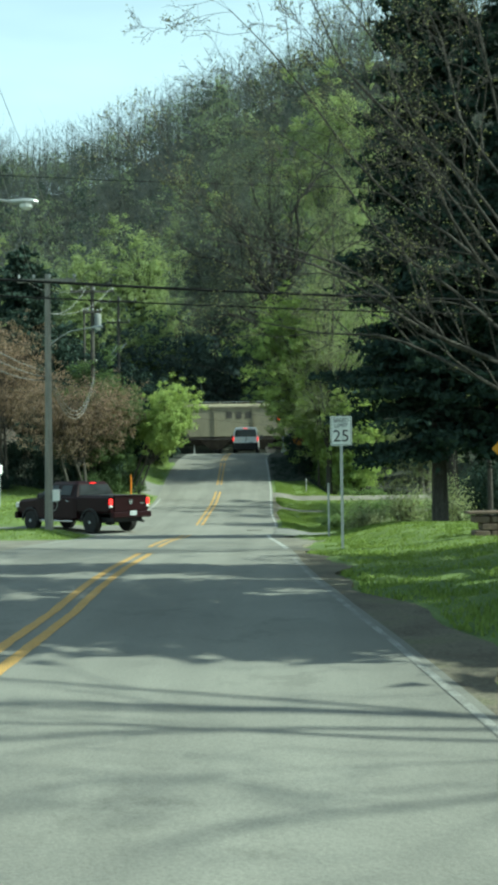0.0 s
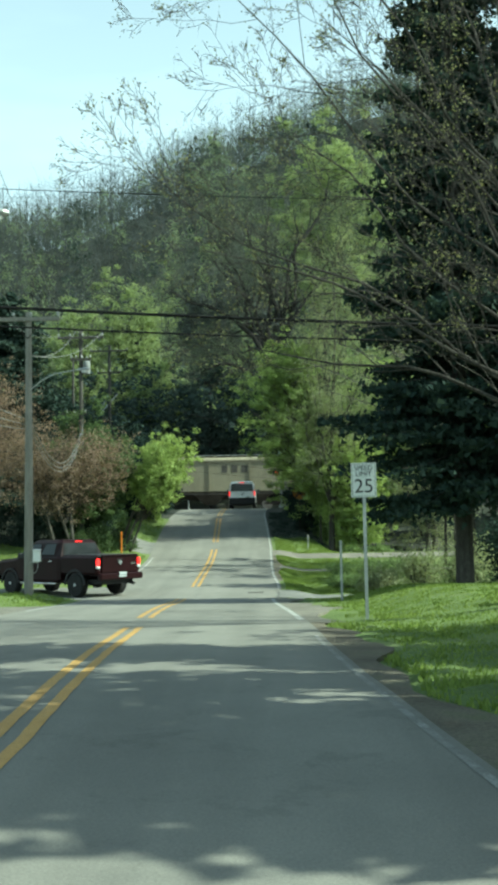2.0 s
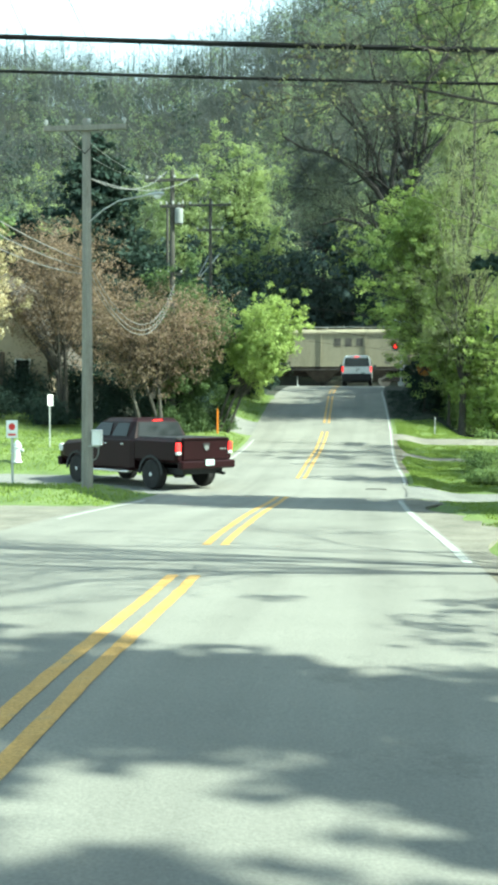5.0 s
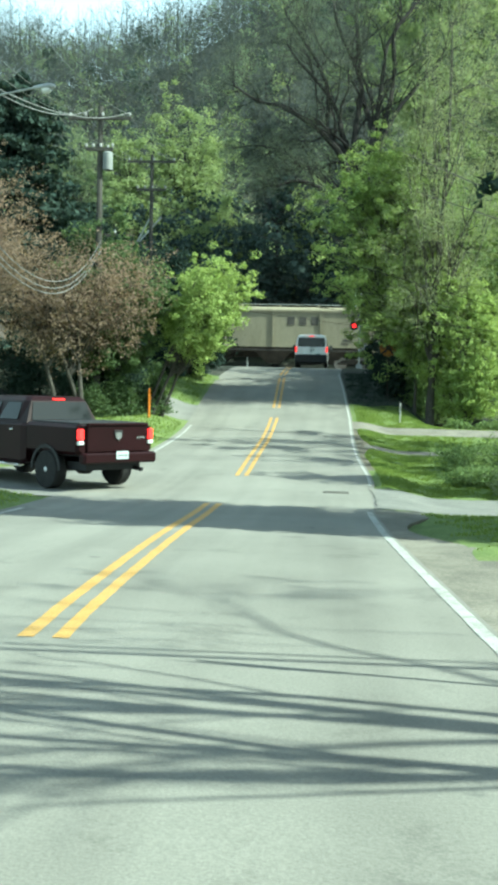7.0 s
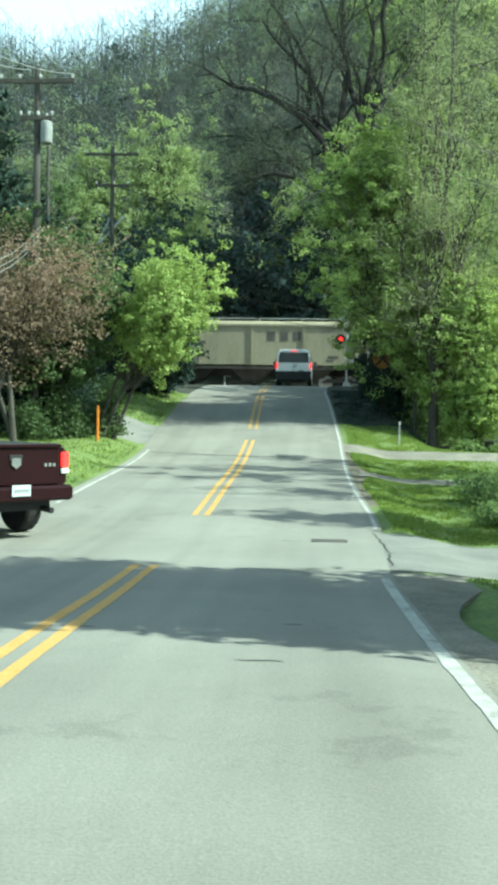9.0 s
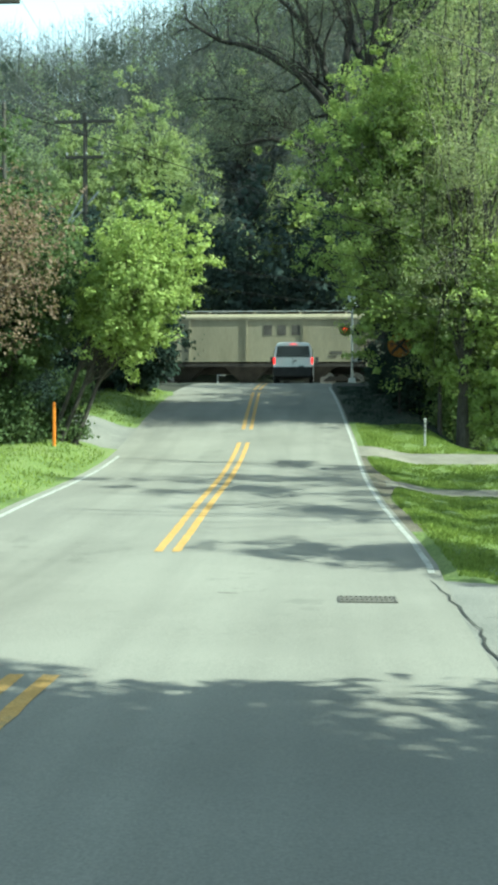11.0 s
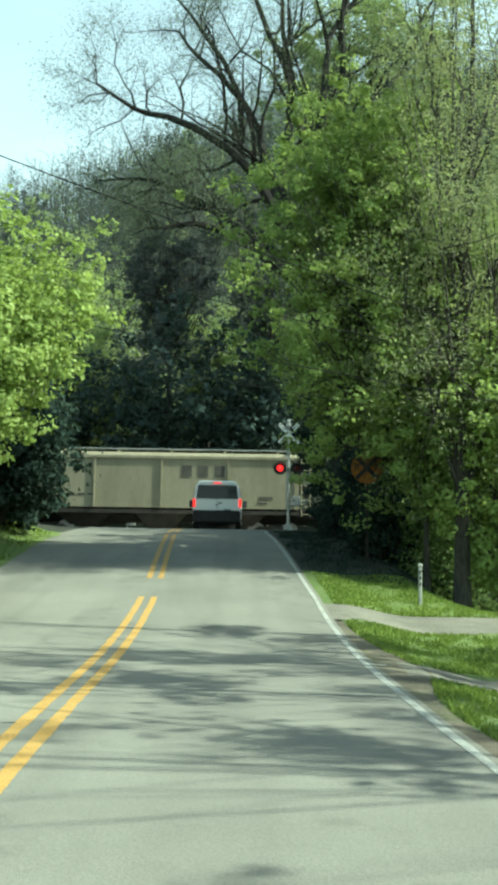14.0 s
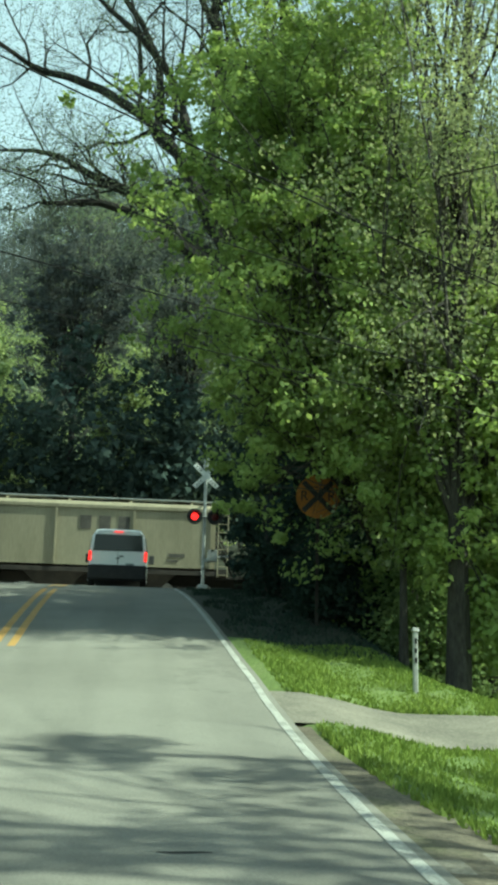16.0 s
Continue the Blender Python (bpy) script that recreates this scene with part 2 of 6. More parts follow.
M = {
    "asphalt": asphalt_material(),
    "drive": material("old_asphalt", [(0.3, (0.17, 0.17, 0.155)), (0.7, (0.25, 0.245, 0.22))], 1.2, 50, 0.9),
    "gravel": material("gravel", [(0.3, (0.15, 0.14, 0.115)), (0.7, (0.28, 0.26, 0.21))], 1.5, 30, 0.95, 0, 0.6),
    "soil": material("grass_ground", [(0.3, (0.1, 0.14, 0.04)), (0.52, (0.155, 0.21, 0.06)), (0.72, (0.2, 0.24, 0.09))], 0.6, 18, 0.95, 0, 0.8),
    "dirt": material("bare_dirt", [(0.3, (0.1, 0.085, 0.062)), (0.55, (0.17, 0.15, 0.11)), (0.75, (0.14, 0.15, 0.07))], 1.4, 30, 0.95, 0, 0.7),
    # Hill litter colour, also laid under trees to imitate their shade.
    "forest": material("shade_dark_forest_floor", [(0.3, (0.028, 0.03, 0.024)), (0.5, (0.04, 0.046, 0.03)), (0.7, (0.06, 0.056, 0.044))], 0.3, 6, 0.95, 0, 0.8),
    "yellow": material("yellow_paint", [(0.3, (0.5, 0.3, 0.085)), (0.6, (0.56, 0.35, 0.11)), (0.75, (0.36, 0.28, 0.15))], 4, 60, 0.7),
    "white_line": material("white_paint_line", [(0.3, (0.5, 0.5, 0.46)), (0.52, (0.42, 0.42, 0.385)), (0.68, (0.25, 0.25, 0.23))], 5, 60, 0.7),
    "faded_line": material("faded_paint_line", [(0.3, (0.36, 0.36, 0.33)), (0.5, (0.27, 0.265, 0.24)), (0.65, (0.2, 0.195, 0.175))], 4, 50, 0.8),
    "crack": material("crack_seal", [(0.3, (0.03, 0.03, 0.03)), (0.7, (0.06, 0.06, 0.055))], 3, 40, 0.8),
    "bark": material("bark", [(0.3, (0.05, 0.045, 0.038)), (0.7, (0.115, 0.104, 0.088))], 2, 25, 0.95, 0, 0.9, 0.6, (1, 1, 0.25)),
    "bark_dark": material("dark_bark", [(0.3, (0.022, 0.02, 0.018)), (0.7, (0.055, 0.05, 0.043))], 2, 25, 0.95, 0, 0.9, 0.6, (1, 1, 0.25)),
    "bark_grey": material("grey_bark", [(0.3, (0.10, 0.09, 0.075)), (0.7, (0.2, 0.185, 0.155))], 2, 25, 0.95, 0, 0.9, 0.6, (1, 1, 0.25)),
    "pole_wood": material("weathered_pole_wood", [(0.3, (0.19, 0.18, 0.155)), (0.7, (0.31, 0.295, 0.255))], 2, 30, 0.9, 0, 0.5, 0.4, (4, 4, 0.3)),
    # Darker copy of the pole wood: the far poles' unlit look as colour.
    "pole_dark": material("shaded_pole_wood", [(0.3, (0.05, 0.047, 0.04)), (0.7, (0.1, 0.094, 0.08))], 2, 30, 0.9, 0, 0.5, 0.4, (4, 4, 0.3)),
    "galv": material("galvanised_steel", [(0.3, (0.35, 0.36, 0.35)), (0.7, (0.5, 0.51, 0.5))], 5, 60, 0.5, 0.6, 0.05, 0.15),
    "sign_white": material("white_sign_sheet", [(0.3, (0.72, 0.73, 0.7)), (0.7, (0.82, 0.83, 0.8))], 3, 50, 0.5, 0, 0.0, 0.1),
    "sign_black": material("black_sign_ink", [(0.3, (0.012, 0.012, 0.012)), (0.7, (0.025, 0.025, 0.025))], 3, 50, 0.6, 0, 0.0, 0.1),
    "sign_yellow": material("faded_yellow_sign_sheet", [(0.3, (0.55, 0.25, 0.02)), (0.7, (0.68, 0.33, 0.03))], 3, 50, 0.6, 0, 0.0, 0.2),
    # Sign yellow taken down to brown-orange for the leaf shade around it.
    "sign_shaded": material("shaded_orange_sign_sheet", [(0.3, (0.27, 0.105, 0.02)), (0.7, (0.38, 0.16, 0.025))], 3, 30, 0.7, 0, 0.0, 0.3),
    "post_grey": material("dull_white_post", [(0.3, (0.34, 0.34, 0.31)), (0.7, (0.5, 0.5, 0.47))], 12, 60, 0.6, 0, 0.05, 0.3),
    "sign_red": material("red_sign_ink", [(0.3, (0.5, 0.03, 0.03)), (0.7, (0.6, 0.05, 0.04))], 3, 50, 0.6, 0, 0.0, 0.1),
    "orange": material("orange_plastic", [(0.3, (0.75, 0.22, 0.02)), (0.7, (0.85, 0.3, 0.03))], 3, 50, 0.5, 0, 0.05, 0.15),
    "white_plastic": material("white_plastic", [(0.3, (0.68, 0.68, 0.65)), (0.7, (0.8, 0.8, 0.77))], 3, 50, 0.5, 0, 0.05, 0.15),
    "cable": material("black_cable", [(0.3, (0.015, 0.015, 0.015)), (0.7, (0.025, 0.025, 0.025))], 3, 50, 0.9, 0, 0, 0.1, None, 0.05),
    "wire": material("bare_wire", [(0.3, (0.14, 0.14, 0.135)), (0.7, (0.24, 0.24, 0.23))], 3, 50, 0.6, 0.1, 0, 0.1),
    "grey_paint": material("dull_grey_paint", [(0.3, (0.19, 0.2, 0.19)), (0.7, (0.27, 0.28, 0.27))], 3, 40, 0.6, 0, 0.05, 0.2),
    "porcelain": material("porcelain", [(0.3, (0.3, 0.3, 0.28)), (0.7, (0.42, 0.42, 0.4))], 3, 50, 0.2, 0, 0, 0.05),
    "maroon": material("maroon_car_paint", [(0.3, (0.01, 0.003, 0.0035)), (0.7, (0.015, 0.004, 0.005))], 1, 200, 0.35, 0.0, 0, 0.1, None, 0.12),
    "van_white": material("white_car_paint", [(0.3, (0.74, 0.75, 0.74)), (0.7, (0.8, 0.81, 0.8))], 1, 30, 0.35, 0, 0, 0.08, None, 0.5),
    "black_plastic": material("black_plastic", [(0.3, (0.012, 0.012, 0.013)), (0.7, (0.025, 0.025, 0.026))], 4, 60, 0.6, 0, 0.1, 0.2),
    "rubber": material("tyre_rubber", [(0.3, (0.012, 0.012, 0.012)), (0.7, (0.028, 0.027, 0.026))], 6, 40, 0.85, 0, 0.3, 0.3),
    "alloy": material("alloy_rim", [(0.3, (0.5, 0.5, 0.5)), (0.7, (0.62, 0.62, 0.62))], 4, 50, 0.35, 0.35, 0, 0.15),
    "chrome": material("chrome", [(0.3, (0.6, 0.6, 0.6)), (0.7, (0.7, 0.7, 0.7))], 4, 50, 0.15, 1.0, 0, 0.05),
    "dark_glass": glass_material("tinted_glass", (0.012, 0.014, 0.015)),
    "brake": lamp_material("lit_brake_lens", (1.0, 0.02, 0.02), 0.8),
    "signal_on": lamp_material("lit_red_signal_lens", (1.0, 0.015, 0.02), 1.2),
    "signal_off": lamp_material("dark_red_signal_lens", (0.12, 0.008, 0.008), 0.0),
    "clear_lens": material("clear_lens", [(0.3, (0.55, 0.55, 0.53)), (0.7, (0.7, 0.7, 0.68))], 4, 50, 0.2, 0, 0, 0.05),
    "plate": material("number_plate_sheet", [(0.3, (0.36, 0.4, 0.4)), (0.7, (0.46, 0.5, 0.5))], 8, 50, 0.5, 0, 0, 0.1),
    "rust": material("weathered_freight_paint", [(0.25, (0.11, 0.088, 0.066)), (0.5, (0.185, 0.168, 0.134)), (0.75, (0.25, 0.235, 0.195))], 0.8, 12, 0.8, 0, 0.1, 0.35, (1.5, 1, 0.25)),
    "beige": material("beige_freight_paint", [(0.25, (0.19, 0.17, 0.115)), (0.5, (0.25, 0.225, 0.155)), (0.75, (0.29, 0.262, 0.185))], 0.7, 10, 0.75, 0, 0.1, 0.2, (1.5, 1, 0.25)),
    "faded_ink": material("faded_lettering", [(0.3, (0.06, 0.055, 0.048)), (0.7, (0.12, 0.11, 0.095))], 3, 30, 0.8, 0, 0, 0.3),
    # Wagon black; also the painted shade on the railroad sign's post.
    "train_black": material("sooty_and_shaded_steel", [(0.3, (0.025, 0.022, 0.02)), (0.7, (0.06, 0.05, 0.042))], 2, 20, 0.85, 0, 0.2, 0.4),
    "train_iron": material("worn_cast_iron", [(0.3, (0.1, 0.095, 0.085)), (0.7, (0.17, 0.16, 0.145))], 6, 40, 0.6, 0.3, 0.1, 0.3),
    "steel": material("rail_steel", [(0.3, (0.2, 0.17, 0.15)), (0.7, (0.35, 0.32, 0.3))], 3, 40, 0.45, 0.8, 0.05, 0.2),
    "concrete": material("concrete", [(0.3, (0.33, 0.32, 0.29)), (0.7, (0.46, 0.45, 0.41))], 2, 30, 0.9, 0, 0.3, 0.3),
    "stone": material("brown_stone", [(0.3, (0.09, 0.065, 0.05)), (0.7, (0.2, 0.15, 0.115))], 3, 20, 0.9, 0, 0.5, 0.4),
    "siding": material("tan_siding", [(0.3, (0.36, 0.29, 0.2)), (0.7, (0.44, 0.36, 0.26))], 1.5, 25, 0.8, 0, 0.2, 0.2),
    "roof": material("brown_shingles", [(0.3, (0.06, 0.05, 0.042)), (0.7, (0.11, 0.095, 0.08))], 3, 30, 0.9, 0, 0.4, 0.4),
    "leaf_green": leaf_material("fresh_green_leaves", (0.27, 0.345, 0.11), (0.42, 0.49, 0.19), 0.5),
    "leaf_bright": leaf_material("bright_spring_leaves", (0.29, 0.37, 0.11), (0.43, 0.5, 0.19), 0.45),
    "leaf_mid": leaf_material("mid_green_leaves", (0.155, 0.212, 0.09), (0.27, 0.34, 0.15), 0.5),
    "leaf_dark": leaf_material("deep_green_leaves", (0.085, 0.122, 0.055), (0.155, 0.205, 0.095), 0.45),
    "leaf_olive": leaf_material("olive_buds", (0.24, 0.262, 0.15), (0.37, 0.39, 0.235), 0.5),
    "leaf_dull": leaf_material("dull_grey_green_buds", (0.135, 0.158, 0.115), (0.225, 0.25, 0.18), 0.45),
    # Paled and blued: distance haze put into the leaf colour.
    "leaf_hill": leaf_material("hazy_olive_leaves", (0.2, 0.24, 0.15), (0.3, 0.345, 0.225), 0.55),
    "leaf_red": leaf_material("reddish_spring_leaves", (0.2, 0.142, 0.11), (0.34, 0.25, 0.19)),
    "leaf_bud": leaf_material("pale_buds", (0.16, 0.16, 0.08), (0.34, 0.33, 0.19)),
    "leaf_pink": leaf_material("pale_blossom", (0.4, 0.33, 0.2), (0.6, 0.52, 0.36)),
    # Conifer needles; the same dark colour also imitates shade on leafy growth.
    "needle": leaf_material("needles_and_shaded_leaves", (0.032, 0.048, 0.041), (0.058, 0.08, 0.064), 0.25),
    # These three hill colours are lifted or blued to stand in for haze.
    "twig": leaf_material("hazed_bare_twigs", (0.1, 0.109, 0.117), (0.126, 0.136, 0.144), 0.55),
    "leaf_spring": leaf_material("yellow_green_hill_leaves", (0.28, 0.335, 0.155), (0.4, 0.455, 0.23), 0.55),
    "evergreen": leaf_material("hazed_evergreen_boughs", (0.046, 0.062, 0.056), (0.078, 0.1, 0.088), 0.3),
    "grass": leaf_material("grass_blades", (0.16, 0.215, 0.05), (0.27, 0.33, 0.09), 0.3),
}


# ---- geometry helpers ----
class Geo:
    """Collects faces for one mesh."""

    def __init__(self):
        self.v, self.f = [], []

    def add(self, verts, faces):
        n = len(self.v)
        self.v.extend(tuple(p) for p in verts)
        self.f.extend(tuple(i + n for i in f) for f in faces)
        return self

    def box(self, cx, cy, cz, sx, sy, sz, top=1.0, c=0.0):
        """A box about a centre; top narrows its upper face; c chamfers its upright edges."""
        hx, hy, hz = sx / 2, sy / 2, sz / 2
        c = min(c, hx * 0.9, hy * 0.9)
        ring = [(-hx + c, -hy), (hx - c, -hy), (hx, -hy + c), (hx, hy - c), (hx - c, hy), (-hx + c, hy), (-hx, hy - c), (-hx, -hy + c)] if c else [(-hx, -hy), (hx, -hy), (hx, hy), (-hx, hy)]
        n, cz2 = len(ring), min(c, hz * 0.9) * 0.7
        levels = [(-hz, 1 - cz2 / max(hx, 0.01), 1 - cz2 / max(hy, 0.01)), (-hz + cz2, 1, 1), (hz - cz2, top, top), (hz, top - cz2 / max(hx, 0.01), top - cz2 / max(hy, 0.01))] if c else [(-hz, 1, 1), (hz, top, top)]
        vs = [(cx + x * a, cy + y * b, cz + z) for z, a, b in levels for x, y in ring]
        fs = [tuple(range(n))[::-1], tuple(range((len(levels) - 1) * n, len(levels) * n))]
        for k in range(len(levels) - 1):
            fs += [(k * n + i, k * n + (i + 1) % n, (k + 1) * n + (i + 1) % n, (k + 1) * n + i) for i in range(n)]
        return self.add(vs, fs)

    def loft(self, rings):
        """Rings of equally many points, capped at both ends."""
        n = len(rings[0])
        fs = [tuple(range(n))[::-1], tuple(range((len(rings) - 1) * n, len(rings) * n))]
        for k in range(len(rings) - 1):
            fs += [(k * n + i, k * n + (i + 1) % n, (k + 1) * n + (i + 1) % n, (k + 1) * n + i) for i in range(n)]
        return self.add([p for r in rings for p in r], fs)

    def tube(self, pts, radii, sides=8):
        pts = [Vector(p) for p in pts]
        if isinstance(radii, (int, float)):
            radii = [radii] * len(pts)
        rings = []
        for i, p in enumerate(pts):
            d = (pts[min(i + 1, len(pts) - 1)] - pts[max(i - 1, 0)]).normalized()
            u = d.orthogonal().normalized() if abs(d.z) > 0.95 else d.cross(Vector((0, 0, 1))).normalized()
            w = d.cross(u)
            rings.append([p + (u * math.cos(a) + w * math.sin(a)) * radii[i] for a in (2 * math.pi * k / sides for k in range(sides))])
        return self.loft(rings)

    def disc(self, c, normal, r, thick, sides=20):
        c, nrm = Vector(c), Vector(normal).normalized()
        return self.tube([c - nrm * thick / 2, c + nrm * thick / 2], r, sides)

    def lathe(self, c, axis, profile, sides=20):
        """profile: (distance along the axis, radius)."""
        c, ax = Vector(c), Vector(axis).normalized()
        u = ax.orthogonal().normalized()
        w = ax.cross(u)
        rings = [[c + ax * d + (u * math.cos(a) + w * math.sin(a)) * r for a in (2 * math.pi * k / sides for k in range(sides))] for d, r in profile]
        return self.loft(rings)

    def prism(self, outline, axis, a, b):
        """An outline in the two other axes, drawn out along axis from a to b."""
        put = {"x": lambda s, p: (s, p[0], p[1]), "y": lambda s, p: (p[0], s, p[1]), "z": lambda s, p: (p[0], p[1], s)}[axis]
        return self.loft([[put(a, p) for p in outline], [put(b, p) for p in outline]])

    def mesh(self, name, mat, smooth=False):
        me = bpy.data.meshes.new(name)
        me.from_pydata(self.v, [], self.f)
        bm = bmesh.new()
        bm.from_mesh(me)
        bmesh.ops.recalc_face_normals(bm, faces=bm.faces)
        bm.to_mesh(me)
        bm.free()
        me.materials.append(M[mat])
        if smooth:
            me.polygons.foreach_set("use_smooth", [True] * len(me.polygons))
            me.set_sharp_from_angle(angle=radians(35))
        return me


def quads_mesh(name, verts, mat):
    """verts: an (n, k, 3) array of faces with k corners."""
    n, k = verts.shape[:2]
    me = bpy.data.meshes.new(name)
    me.vertices.add(n * k)
    me.vertices.foreach_set("co", np.ascontiguousarray(verts, np.float32).ravel())
    me.loops.add(n * k)
    me.loops.foreach_set("vertex_index", np.arange(n * k, dtype=np.int32))
    me.polygons.add(n)
    me.polygons.foreach_set("loop_start", np.arange(0, n * k, k, dtype=np.int32))
    me.polygons.foreach_set("loop_total", np.full(n, k, np.int32))
    me.update(calc_edges=True)
    me.materials.append(M[mat])
    return me


def thing(name, label, category, at=(0, 0, 0), turn=0.0, group="", kind=""):
    ob = new(name)
    ob.matrix_world = pose(*at, 0, 0, turn)
    return tagged(ob, label, category, group, kind)


def part(name, geo, mat, parent, label="", smooth=False):
    me = geo.mesh(name, mat, smooth) if isinstance(geo, Geo) else geo
    ob = new(name, me)
    ob.parent = parent
    if label:
        tagged(ob, label)
    return ob


def single(name, geo, mat, label, category, kind="", smooth=False, group=""):
    me = geo.mesh(name, mat, smooth) if isinstance(geo, Geo) else geo
    return tagged(new(name, me), label, category, group, kind)


def text_mesh(name, body, size, mat, depth=0.004):
    cu = bpy.data.curves.new(name, "FONT")
    cu.body, cu.size, cu.extrude, cu.align_x, cu.align_y = body, size, depth, "CENTER", "CENTER"
    ob = bpy.data.objects.new(name, cu)
    me = bpy.data.meshes.new_from_object(ob)
    bpy.data.objects.remove(ob)
    me.materials.clear()
    me.materials.append(M[mat])
    return me


# ---- the lie of the land ----
PROFILE_Y = [-80, -10, 0, 5, 10, 15, 20, 23, 25, 28, 30, 33, 35, 38, 40, 43, 45, 47.5, 50, 52, 55, 58, 61, 64, 68, 72, 75, 80, 95, 300]
PROFILE_Z = [0.25, 0.25, 0.28, 0.27, 0.15, 0.02, -0.14, -0.27, -0.38, -0.5, -0.53, -0.54, -0.48, -0.3, -0.2, -0.08, 0.05, 0.28, 0.62, 0.93, 1.4, 1.83, 2.2, 2.5, 2.82, 3.06, 3.15, 3.2, 3.2, 3.2]
CENTRE_Y = [-80, 3, 6, 9, 12, 14, 17, 24, 28, 50, 58, 64, 72, 120]
CENTRE_X = [5.0, 3.36, 3.18, 3.02, 2.94, 2.86, 2.7, 2.49, 2.42, 2.36, 2.15, 1.98, 1.95, 1.9]
RIGHT_Y = [-80, -2, 1, 3.5, 6.2, 10, 12, 16, 20, 22, 24, 28, 31, 34, 35.7, 37.4, 39.5, 43, 50, 58, 64, 72, 120]
RIGHT_X = [7.8, 6.66, 6.43, 6.2, 6.0, 5.83, 5.8, 5.66, 5.44, 5.36, 5.3, 5.25, 5.34, 5.5, 5.48, 5.39, 5.31, 5.28, 5.26, 5.05, 4.9, 5.0, 5.0]
LEFT_Y = [-80, 5, 12, 20, 28, 47, 53, 58, 64, 72, 120]
LEFT_X = [1.4, 0.2, -0.1, -0.4, -0.55, -0.57, -0.75, -0.88, -1.0, -1.05, -1.1]
SKY_X = [-400, -120, -90, -57, -40, -24, -12, 2, 30, 80, 400]
SKY_Z = [80, 77, 77, 70, 72, 80, 88, 92, 104, 112, 118]


def smooth(a, b, x):
    s = np.clip((x - a) / (b - a), 0, 1)
    return s * s * (3 - 2 * s)


def profile(y):
    """The road's height, with its kinks eased out."""
    return sum(np.interp(y + d, PROFILE_Y, PROFILE_Z) for d in (-1.5, -0.75, 0, 0.75, 1.5)) / 5


def ground(x, y):
    x, y = np.asarray(x, float), np.asarray(y, float)
    z = profile(y)
    left, right = np.interp(y, LEFT_Y, LEFT_X), np.interp(y, RIGHT_Y, RIGHT_X)
    z = z + 0.38 * smooth(0.3, 1.8, left - x) * smooth(34.9, 37.5, y) * (1 - smooth(60, 70, y))
    z = z + 0.26 * smooth(0.2, 1.6, left - x) * smooth(23.6, 25.6, y) * (1 - smooth(28.0, 29.4, y))
    z = z + 0.9 * smooth(3, 12, left - x) * smooth(36, 48, y) * (1 - smooth(64, 75, y))
    z = z - 0.2 * smooth(0.3, 1.6, x - right) * smooth(26, 32, y) * (1 - smooth(52, 60, y))
    z = z + (0.2 + 0.2 * smooth(12, 22, y)) * smooth(1.5, 4.0, x - right) * (1 - smooth(26.5, 28.6, y))
    z = z - 1.7 * smooth(2.1, 5.0, x - right) * smooth(49, 54, y) * (1 - smooth(70, 78, y))
    z = z - 1.2 * smooth(1.5, 7, left - x) * smooth(58, 66, y) * (1 - smooth(72, 79, y)) * 0.5
    rise = np.interp(x, SKY_X, SKY_Z)
    z = z + rise * smooth(92, 270, y + 0 * x) * (0.75 + 0.25 * smooth(92, 180, y))
    return z


# ---- ground and road ----
def axis_steps(stops):
    out = []
    for (a, b, step) in stops:
        out += list(np.arange(a, b, step))
    return np.array(out + [stops[-1][1]])


